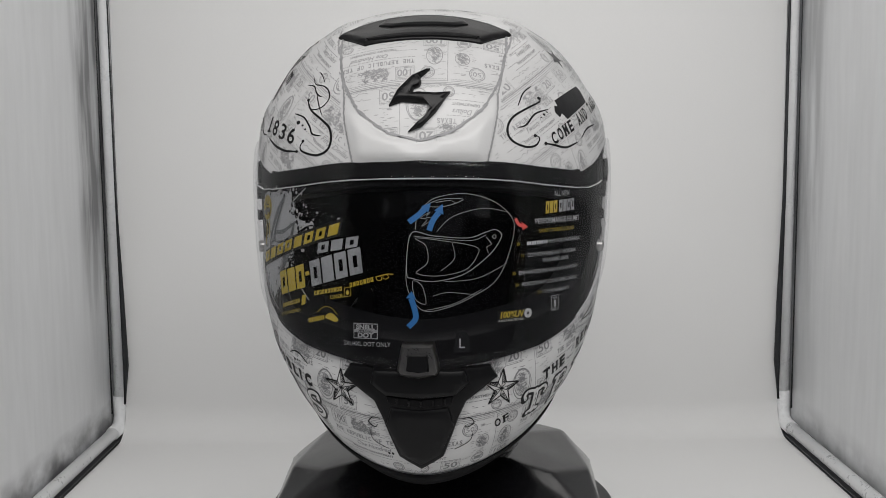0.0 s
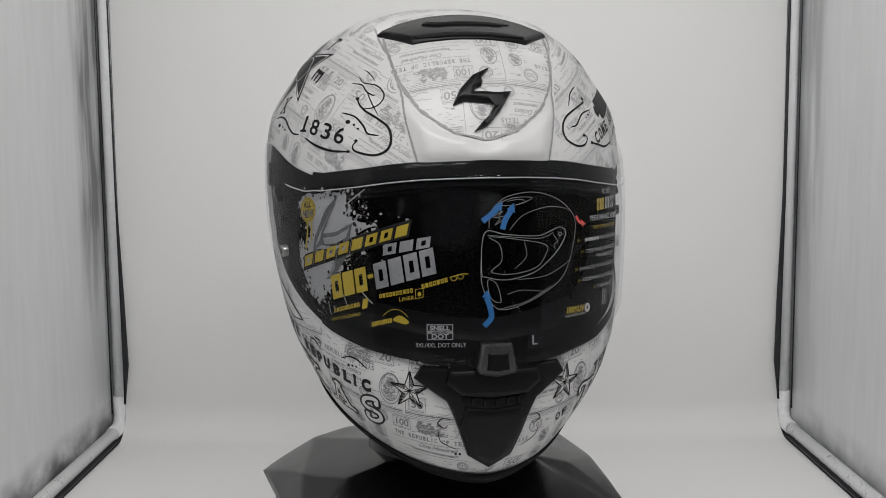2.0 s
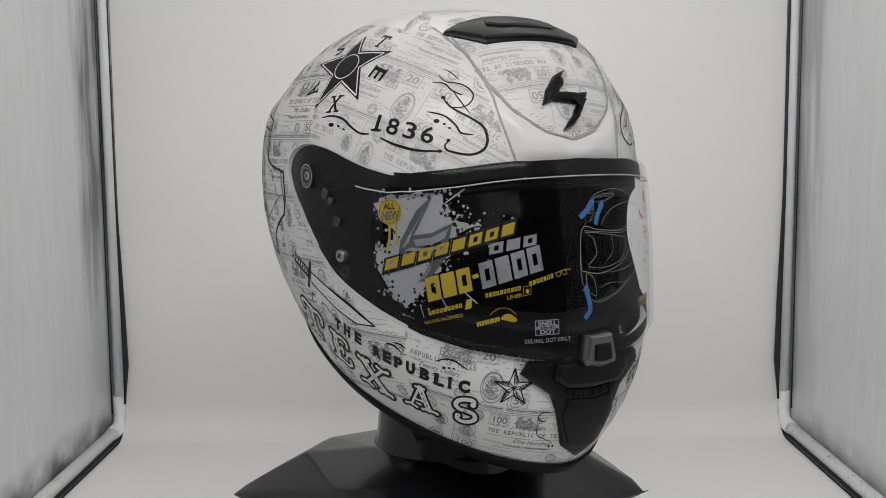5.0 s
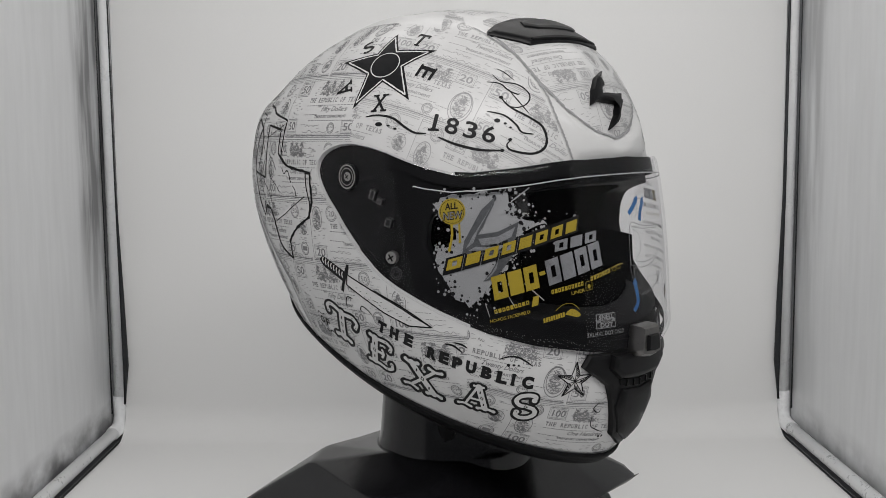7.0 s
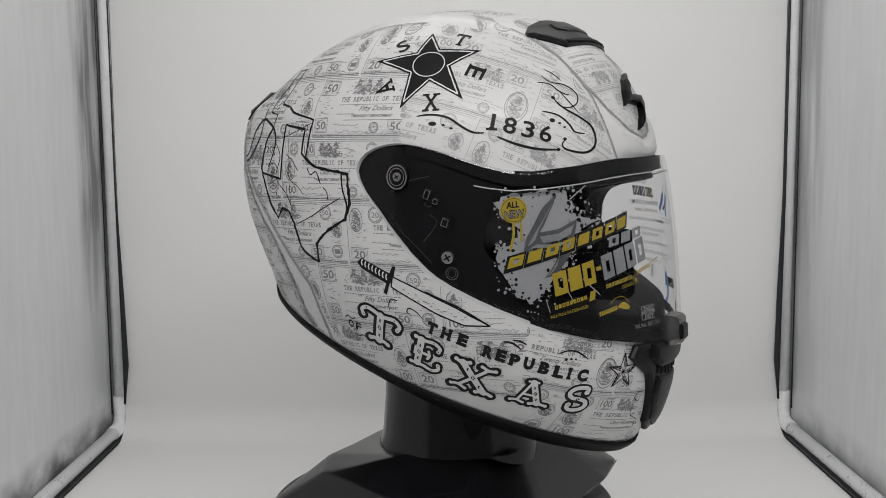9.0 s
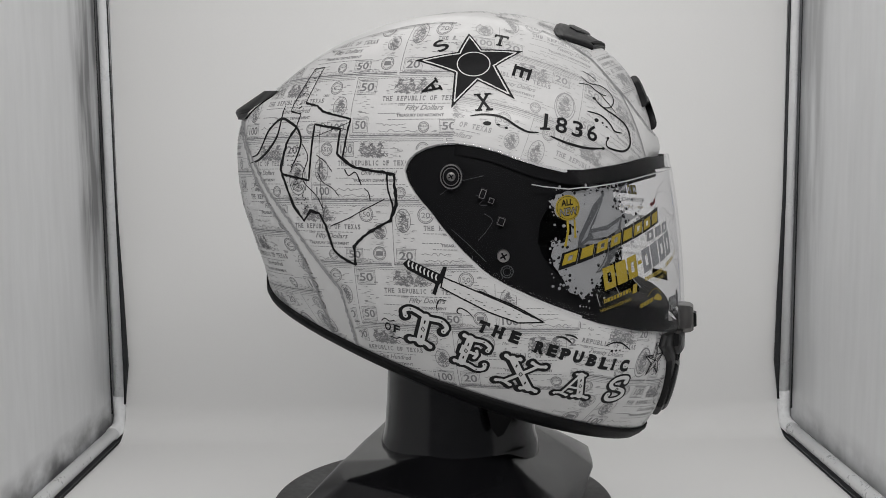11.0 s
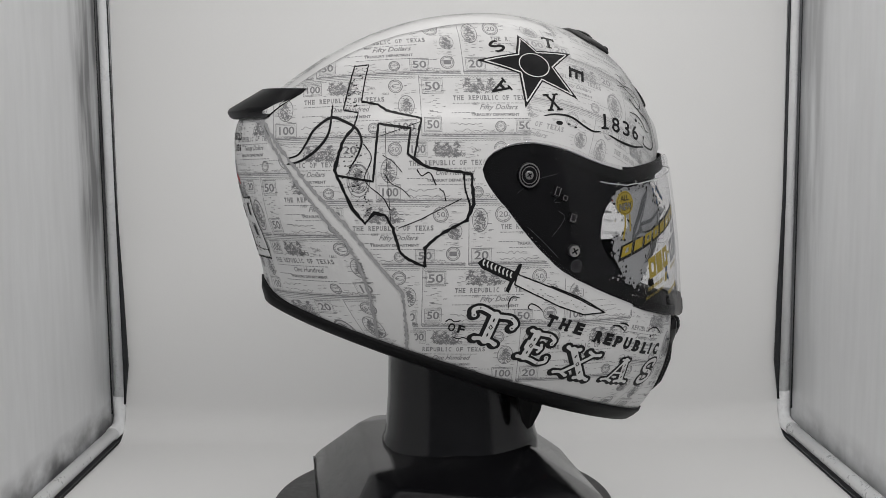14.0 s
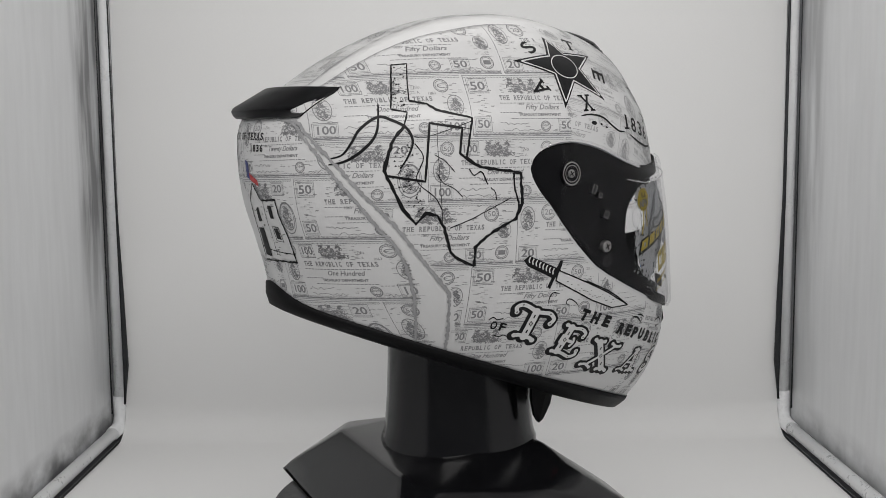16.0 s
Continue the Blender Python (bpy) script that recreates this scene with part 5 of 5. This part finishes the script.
def draw_rear():
    b = frame_at(166, -.06)
    house = [(-28, 14), (-18, 26), (-8, 15), (10, 16), (11, 5), (14, -7), (15.5, -28), (-4, -28), (-28, -30)]
    fort = print_on("fort_drawing", lambda f: fill(f, [house + [(-62, -28), (-62, 14), (-45, 26)]]), b, WHITE, helmet, "line drawing of an old stone mission front", .00018)
    print_on("fort_line", lambda f: (stroke(f, house, 1.3, False, False, .5), stroke(f, [(-28, 14), (-28, -28)], 1.2, False, False, .5), stroke(f, [(-28, -20), (15, -22)], .6, False, False, .5), stroke(f, [(-6, 15), (-5, -24)], .5, False, False, .5)), b, INK, fort, "", .0004)
    print_on("fort_window", lambda f: (fill(f, [[(-.6, 12), (4, 12), (4.4, 3), (-.2, 3)]]), fill(f, [[(.2, -4), (5, -4.2), (6.2, -12), (1.2, -11.6)]]), stroke(f, [(-1.2, -2.6), (6, -3), (7.8, -13.6), (-.2, -13)], .7, True, False), fill(f, [[(-20, 8), (-15, 10), (-14, 0), (-20, -1)]]), fill(f, [[(-25, -6), (-15, -5), (-14, -26), (-25, -26)]])), b, INK, fort, "", .0004)
    r = random.Random(3)
    print_on("stone_joint", lambda f: [stroke(f, [(x, y), (x + r.uniform(1, 4), y + r.uniform(-.2, .2))], .4, smooth=False) for x, y in [(r.uniform(-26, 9), r.uniform(-26, 13)) for _ in range(34)]], b, INK, fort, "", .0004)
    print_on("lettering", lambda f: serif(f, "REPUBLIC OF TEXAS", 0, 0, 4.6, 4.3, .03), frame_at(180, -.0045), INK, helmet, "black slab lettering REPUBLIC OF TEXAS")
    print_on("lettering", lambda f: serif(f, "1836", 0, 0, 4.4, 4.6, .03), frame_at(168.5, -.0125), INK, helmet, "black slab numerals 1836")
    flag = print_on("flag_drawing", lambda f: fill(f, [[(-3, 6), (3, 4), (4, -8), (-2, -6)]]), frame_at(176, -.024), FLAG_BLUE, helmet, "small blue, white and red flag drawing", .0003)
    print_on("flag_stripe", lambda f: fill(f, [[(3, -3), (16, -8), (17, -12), (4, -8)]]), frame_at(176, -.024), FLAG_RED, flag, "red flag stripe", .0003)
    for k in range(3):
        print_on("flourish", lambda f: stroke(f, [(-16 + k * 13, 2), (-10 + k * 13, -7), (-3 + k * 13, -2), (-8 + k * 13, 6), (-14 + k * 13, 1), (-6 + k * 13, -3)], .8, taper=True), frame_at(180, .068, 0, lean=(180, 62)), INK, helmet)


DARK_STAR = material("dark_grey_ink", (.06, .06, .062), .5)
draw_star()
draw_year()
draw_republic()
draw_knife()
draw_map()
draw_left()
draw_chin()
draw_rear()

# ---- printed film inside the visor ----


def film(name, draw, board, mat, label="", lift=.0, parent=None):
    return print_on(name, draw, board, mat, parent or visor, label, lift, .006, FILM)


def blocks(f, x0, y0, x1, y1, height, n, lean=.25, gap=.2, wide=None):
    """A word too branded to spell: n slanted blocks with open centres along a rising line."""
    w = math.hypot(x1 - x0, y1 - y0) / n
    a = math.atan2(y1 - y0, x1 - x0)
    for k in range(n):
        cx, cy = x0 + (x1 - x0) * (k + .5) / n, y0 + (y1 - y0) * (k + .5) / n
        hw, hh = w * (1 - gap) / 2, height / 2

        def at(u, v):
            u += v * lean
            return (cx + u * math.cos(a) - v * math.sin(a), cy + u * math.sin(a) + v * math.cos(a))

        if k % 3 == 1 or hw < .8:
            fill(f, [[at(-hw, -hh), at(hw, -hh), at(hw, hh), at(-hw, hh)]])
        else:
            fill(f, [[at(-hw, -hh), at(hw, -hh), at(hw, hh), at(-hw, hh)], [at(-hw * .3, -hh * .45), at(hw * .34, -hh * .45), at(hw * .34, hh * .45), at(-hw * .3, hh * .45)]])


def draw_film():
    r = random.Random(21)
    a = frame_at(46, -.075)
    blob = [(-33, 30), (-24, 37), (-8, 38), (4, 39), (12, 37), (15, 30), (17, 24), (23, 21), (36, 18.4), (24, 15), (19, 10), (20, 3), (13, -3), (10, -10), (4, -14), (1, -22), (-6, -27), (-10, -34), (-19, -27), (-27, -16), (-33, -3), (-31, 4), (-24, 5), (-20, 12), (-22, 20), (-29, 22)]
    fine = []
    for i, p in enumerate(blob):
        q = blob[(i + 1) % len(blob)]
        for k in range(4):
            u = k / 4
            j = r.uniform(-1.6, 1.6)
            fine.append((p[0] + (q[0] - p[0]) * u + j, p[1] + (q[1] - p[1]) * u + r.uniform(-1.6, 1.6)))
    film("splatter", lambda f: fill(f, [fine]), a, FILM_WHITE, "white paint splatter print")

    def drops(f, n, spread, near):
        for _ in range(n):
            p = r.choice(fine)
            c = (-4, 5)
            d = Vector((p[0] - c[0], p[1] - c[1])).normalized()
            k = abs(r.gauss(0, spread)) * (1 if near else -1)
            x, y = p[0] + d.x * k + r.uniform(-3, 3), p[1] + d.y * k + r.uniform(-3, 3)
            q = abs(r.gauss(.35, .4)) + .18
            if x < -34 or y > 40 or y < -40:
                continue
            disc(f, x, y, min(q, 1.9), 0, 9, r.uniform(.7, 1.3))

    film("splatter_drop", lambda f: drops(f, 210, 7, True), a, FILM_WHITE, "white paint drops", .0)
    film("splatter_gap", lambda f: drops(f, 150, 3.5, False), a, INK, "black paint drops", .0002)
    film("splatter_streak", lambda f: [stroke(f, [(x, y), (x + l * c, y + l * s)], w, smooth=False) for x, y, l, c, s, w in ((14, 32, 14, .8, .6, .8), (10, -22, 12, .5, -.86, .5), (22, -18, 16, .75, -.66, .7), (-2, -30, 9, .3, -.95, .5), (24, 8, 9, .9, -.3, .5))], a, FILM_WHITE)
    # badge with drips
    badge = film("badge", lambda f: disc(f, -21.9, 26.1, 8.1, 0, 30), a, YELLOW, "yellow round badge print", .0004)
    film("badge_ring", lambda f: disc(f, -21.9, 26.1, 7.3, 7.05, 30), a, INK, "", .0006, badge)
    film("badge_text", lambda f: words(f, "ALL", -22.3, 27.6, 3.7, 8, .03, .12, 6), a, INK, "", .0006, badge)
    film("badge_text", lambda f: words(f, "NEW", -21.6, 21.4, 4.6, 12.6, .05, .12, 6), a, INK, "", .0006, badge)
    film("badge_text", lambda f: words(f, "NEW", -21.7, 21.6, 4.2, 11.8, .0, .12, 6), a, SILVER, "", .0008, badge)
    film("drip", lambda f: (stroke(f, [(-22.3, 18.4), (-22, 12), (-22.6, 8), (-23.8, 2.4)], 1.5), stroke(f, [(-17.6, 18.6), (-17.4, 13), (-17.2, 8)], 1.2), disc(f, -23.8, 2.4, 1.0, 0, 10), disc(f, -17.2, 7.6, .9, 0, 10)), a, YELLOW, "yellow paint drips", .0004, badge)
    # metallic emblem
    up = [(4.6, 34.6), (2.6, 30), (-1.5, 22), (-3.6, 17), (-6.4, 11.4), (6, 13.1), (18.3, 19.2), (16.1, 10), (8, 1.2), (-2, .5), (-15.6, .3), (-14, 8), (-11.4, 12.6), (-3.8, 26.6)]
    low = [(6.1, -4), (2.3, -11), (-2.5, -16.5), (3, -14.6), (8, -9.1), (14.8, -.3)]
    em = film("film_emblem", lambda f: (stroke(f, up, 1.3, True, False), stroke(f, low, 1.3, True, False), fill(f, [up]), fill(f, [low])), a, SHADE, "shaded silver zigzag emblem print", .0004)
    film("emblem_gleam", lambda f: (fill(f, [[(3.6, 32), (-3, 21), (-9.5, 11), (-13.6, 3.4), (-9, 7), (-6.4, 14), (-2, 22)]]), fill(f, [[(-6, 9.4), (6, 11), (16.4, 16.6), (14, 10.6), (6, 6.6), (-4, 5.6)]]), fill(f, [[(-12, 2.2), (-4, 2.4), (7, 3), (11, 6), (0, 4.4), (-8, 4.6)]]), fill(f, [low[:3] + [(1.6, -13.4), (5, -9)]])), a, SILVER, "", .0006, em)
    # word blocks
    b = frame_at(25, -.075)
    film("brand_bar", lambda f: blocks(f, -69.5, -6.2, 10, 17.6, 9.8, 8, .5, .03), b, INK, "dark edge of the brand blocks", .0004)
    film("brand_bar", lambda f: blocks(f, -69, -5.4, 9.4, 17.0, 6.4, 8, .5, .24), b, YELLOW, "slanted yellow brand blocks", .0007)
    film("brand_bar", lambda f: blocks(f, -8, 3.6, 23, 9.6, 6.4, 3, .3, .2), b, SILVER, "silver brand blocks", .0007)
    film("product_bar", lambda f: blocks(f, -44.5, -20.6, -17.5, -13.4, 14.5, 3, .12, .12), b, YELLOW, "tall yellow product blocks", .0007)
    film("product_bar", lambda f: stroke(f, [(-17.2, -12.6), (-13.6, -11.6)], 2.4, smooth=False), b, YELLOW, "", .0007)
    film("product_bar", lambda f: blocks(f, -13.2, -12.6, 25.4, -1.4, 15.5, 4, .12, .14), b, SILVER, "tall silver product blocks", .0007)
    tag = frame_at(37, -.112)
    film("feature_bar", lambda f: blocks(f, -20, 1.4, 1.6, 7.4, 2.5, 9, .1, .25), tag, YELLOW, "small yellow feature word")
    film("feature_text", lambda f: words(f, "NO-FOG FACESHIELD", -10, -2.4, 1.9, 25, .01, .05, 14), tag, YELLOW)
    film("feature_box", lambda f: fill(f, [[(3, 4.4), (7, 5.6), (7.6, 11.6), (3.8, 10.6)]]), tag, YELLOW)
    tag = frame_at(25, -.0985)
    film("feature_bar", lambda f: blocks(f, -11, -.5, 11, 4.0, 2.6, 10, .1, .25), tag, YELLOW, "small yellow feature word")
    film("feature_text", lambda f: words(f, "LINER", 7, -2.2, 2.2, 9.5, .01, .05, 10), tag, YELLOW)
    film("feature_box", lambda f: (stroke(f, [(12.5, -1), (17, 0), (17, 5.4), (12.5, 4.4)], .45, True, False), disc(f, 14.8, 1.8, 1.1, 0, 12, 1.3)), tag, YELLOW)
    tag = frame_at(29, -.1145)
    film("feature_bar", lambda f: blocks(f, -8, -2, 6, 1.6, 2.8, 9, .15, .22), tag, YELLOW, "small yellow feature word")
    film("feature_leaf", lambda f: fill(f, [[(6.4, 1.6), (9.6, 4.4), (13, 4), (16.6, 1), (14.6, -.6), (10, .4)]], True), tag, YELLOW)
    film("feature_arc", lambda f: stroke(f, [(0, 4), (5, 7.6), (11, 7.8), (16, 4)], .4), tag, YELLOW)
    tag = frame_at(14, -.0915)
    film("feature_bar", lambda f: blocks(f, -9, -1, 7, 3.4, 2.7, 7, .12, .25), tag, YELLOW, "small yellow feature word")
    film("glasses_mark", lambda f: (disc(f, 10.4, 4, 1.9, 1.5, 16, .8), disc(f, 14.4, 5, 1.9, 1.5, 16, .8), stroke(f, [(8, 4.6), (15, 6.6), (19, 6.6)], .5)), tag, YELLOW)
    # size and approval labels
    c = frame_at(6, -.11)
    label = film("approval_label", lambda f: fill(f, [[(-24.8, -4.6), (-9.2, -4.6), (-9.2, -14), (-24.8, -14)]]), c, FILM_LINE, "pale approval label")
    film("label_panel", lambda f: (fill(f, [[(-24.2, -5.2), (-9.8, -5.2), (-9.8, -8.4), (-24.2, -8.4)]]), fill(f, [[(-24.2, -10.2), (-9.8, -10.2), (-9.8, -13.4), (-24.2, -13.4)]])), c, INK, "", .0002, label)
    film("label_text", lambda f: words(f, "SNELL", -17, -8.1, 2.6, 12, .04), c, FILM_WHITE, "", .0004, label)
    film("label_text", lambda f: words(f, "DOT", -17, -13.1, 2.6, 10, .04), c, FILM_WHITE, "", .0004, label)
    film("label_text", lambda f: words(f, "APPROVED", -17, -9.9, 1.0, 9, .03), c, INK, "", .0004, label)
    film("size_note", lambda f: words(f, "3XL/4XL DOT ONLY", -16.5, -18.4, 2.6, 30, .005), c, FILM_WHITE)
    tab = film("size_tab", lambda f: fill(f, [[(-5.2, -6.4), (5.4, -6.4), (5.2, 1.6), (3.4, 5.6), (0, 6.8), (-3, 5.4)]]), frame_at(-10.2, -.1255), INK, "black size tab")
    film("size_letter", lambda f: words(f, "L", 0, -3.6, 5.6, None, .01), frame_at(-10.2, -.1255), FILM_WHITE, "", .0003, tab)
    # line drawing of a helmet with air-flow arrows
    d = frame_at(-12, -.07)
    art = film("helmet_line_art", lambda f: stroke(f, [(-30.4, 12), (-29.1, 20.5), (-25.2, 25.5), (-17.4, 30.6), (-.9, 32.6), (14.8, 28.8), (26.2, 21.1), (30.3, 11.8), (25.4, -6.1), (17.3, -20), (5, -27.8), (-10.5, -34.4), (-25.8, -36.9), (-33.4, -29.2), (-36.6, -18.5), (-35.6, -1.4), (-33.9, 8.8)], .36), d, FILM_LINE, "fine white line drawing of a helmet")
    for pts, w, closed in (([(-33.1, 9.4), (-20.3, 7.8), (.3, 6), (11.6, 9.2), (17.8, 10.6), (21.7, 6.8), (16.1, -1.9), (6.4, -10.1), (-4.5, -16.3), (-20.7, -19.3), (-32.7, -17.2), (-36.2, -13.4)], .46, True), ([(-30.6, 6.8), (-16.3, 5), (4.9, .7), (5.9, -4.7), (-1.7, -13), (-18.3, -16.1), (-30.5, -13.9), (-24, -8), (-24.6, 2)], .36, True), ([(-31.5, 8), (-19, 6.4), (2, 4.4), (12, 7.6)], .3, False), ([(-22.2, 27), (-13.2, 29.7), (-1.5, 29.1), (-11.5, 25.4), (-21.2, 25.2)], .34, True), ([(-18, 27.6), (-10, 28.6), (-6, 27)], .3, False),
                           ([(-21.6, 21.8), (-27.3, 18.7), (-23.4, 17.7), (-26.7, 13.8), (-20, 18), (-24, 19.2)], .3, True), ([(-17.9, 10.4), (-7.8, 19.2), (11, 23.5), (26.2, 21.1)], .3, False), ([(-14.1, -19.6), (5.7, -18.2), (25, -9.7)], .3, False), ([(-21.2, -28), (-12.3, -26.1), (3.8, -28)], .3, False), ([(-32.8, -18.9), (-27.5, -21.7), (-25.5, -32.4), (-31.5, -29.4)], .36, True), ([(-26, -36.4), (-9, -33), (8, -25)], .3, False), ([(12, 6), (15, 2), (12, 0), (14, -5)], .35, False), ([(-9, 3), (-8, -6), (-16, -13)], .3, False)):
        film("art_line", lambda f: stroke(f, pts, w, closed), d, FILM_LINE, "", .0, art)
    film("knob_line", lambda f: disc(f, 17, 6.4, 1.3, .9, 14), d, FILM_LINE, "", .0, art)
    for pts, tip in (([(-34, 16.4), (-29, 20), (-24.6, 23.6)], (-21, 27.4)), ([(-22.4, 11), (-20, 17), (-16.4, 21.6)], (-14, 26.6)), ([(-36, -46), (-31.6, -41), (-32.4, -34), (-34, -29)], (-33.6, -24.6))):
        def arrow(f):
            stroke(f, pts, 3.3)
            e = Vector(pts[-1])
            v = (Vector(tip) - e).normalized()
            s = Vector((-v.y, v.x)) * 2.9
            fill(f, [[tuple(e + s), tuple(e - s), tip]])
        film("air_arrow", arrow, d, BLUE, "blue curved air-flow arrow", .0004)
    film("exhaust_arrow", lambda f: (stroke(f, [(31, 17), (33, 13.6), (36, 12.6)], 2.0), fill(f, [[(35, 15), (35.6, 10), (39.4, 12)]])), d, ORANGE, "small red air-flow arrow", .0004)
    # list of features
    e = frame_at(-42, -.075)
    film("headline", lambda f: words(f, "ALL NEW", 4.6, 34, 3.4, 15.5, .005), e, FILM_TEXT)
    film("product_bar", lambda f: blocks(f, -12, 27.4, -1, 27.8, 7.4, 3, .2, .14), e, YELLOW, "small yellow product blocks")
    film("product_bar", lambda f: blocks(f, 0, 27.8, 17, 28.4, 7.4, 4, .2, .16), e, SILVER, "small silver product blocks")
    film("headline", lambda f: words(f, "PERFORMANCE HELMET", .4, 17.8, 3.3, 43, .005), e, FILM_TEXT)
    film("feature_text", lambda f: words(f, "SPORT | TOURING | CRUISER", -1.6, 12.4, 2.2, 34, .0), e, YELLOW)
    film("feature_bar", lambda f: blocks(f, -29, 6.4, -12, 6.6, 2.2, 9, .0, .25), e, FILM_TEXT, "small pale feature word")
    for text, x, y, w in (("NO-FOG FACESHIELD", 6, 5.4, 33), ("COMFORTABLE ANTI-MICROBIAL", -6, -1.8, 46), ("WASHABLE LINER", -4.6, -5.8, 25), ("ENHANCED AIR VENTILATION SYSTEM", -8.6, -12.2, 54), ("AERODYNAMIC QUIET SHELL DESIGN", -8.4, -19.2, 51), ("5 YEAR WARRANTY", -4.4, -25.2, 26)):
        film("feature_text", lambda f: words(f, text, x, y, 2.3, w, .0), e, FILM_TEXT)
        if not text.startswith("WASH"):
            q = -36 if text.startswith("NO") else x - w / 2 - 4.5
            film("bullet", lambda f: [stroke(f, [(q + k, y + 2), (q + k + .9, y + 1.1), (q + k, y + .2)], .35, smooth=False) for k in (0, 1.2)], e, YELLOW)
    box5 = film("warranty_badge", lambda f: stroke(f, [(-10, -36.6), (-3.6, -36.6), (-3.6, -27.6), (-10, -27.6)], .6, True, False), e, FILM_TEXT, "small warranty badge")
    film("badge_text", lambda f: (words(f, "YEAR", -6.8, -29.8, 1.3, 5, .02), words(f, "5", -6.8, -34.4, 3.6, None, .05), words(f, "WARRANTY", -6.8, -36, .8, 5.4, .02)), e, FILM_TEXT, "", .0, box5)
    u = frame_at(-25.5, -.112)
    uv = film("uv_label", lambda f: fill(f, [[(-12, -3.4), (11, -3.4), (11, 3.6), (-12, 3.6)]]), u, INK, "dark label with yellow lettering")
    film("uv_text", lambda f: words(f, "100%UV", -2.6, -.6, 3.6, 17, .04, .2), u, YELLOW, "", .0003, uv)
    film("uv_text", lambda f: words(f, "A and B PROTECTION", -2.6, -2.8, 1.3, 18, .01), u, FILM_TEXT, "", .0003, uv)
    film("uv_dot", lambda f: disc(f, 9.4, 1, 2.9, .9, 20), u, FILM_TEXT, "", .0003, uv)


draw_film()


def motions():
    """The turntable carries the bust and the helmet round at an even pace."""
    steps = [i * .5 for i in range(33)]
    for thing, z in ((table, 0), (bust, .077), (helmet, BASE_Z)):
        walk(thing, [(t, pose(TURN_X, 0, z, 0, 0, float(turn(t)))) for t in steps])


motions()
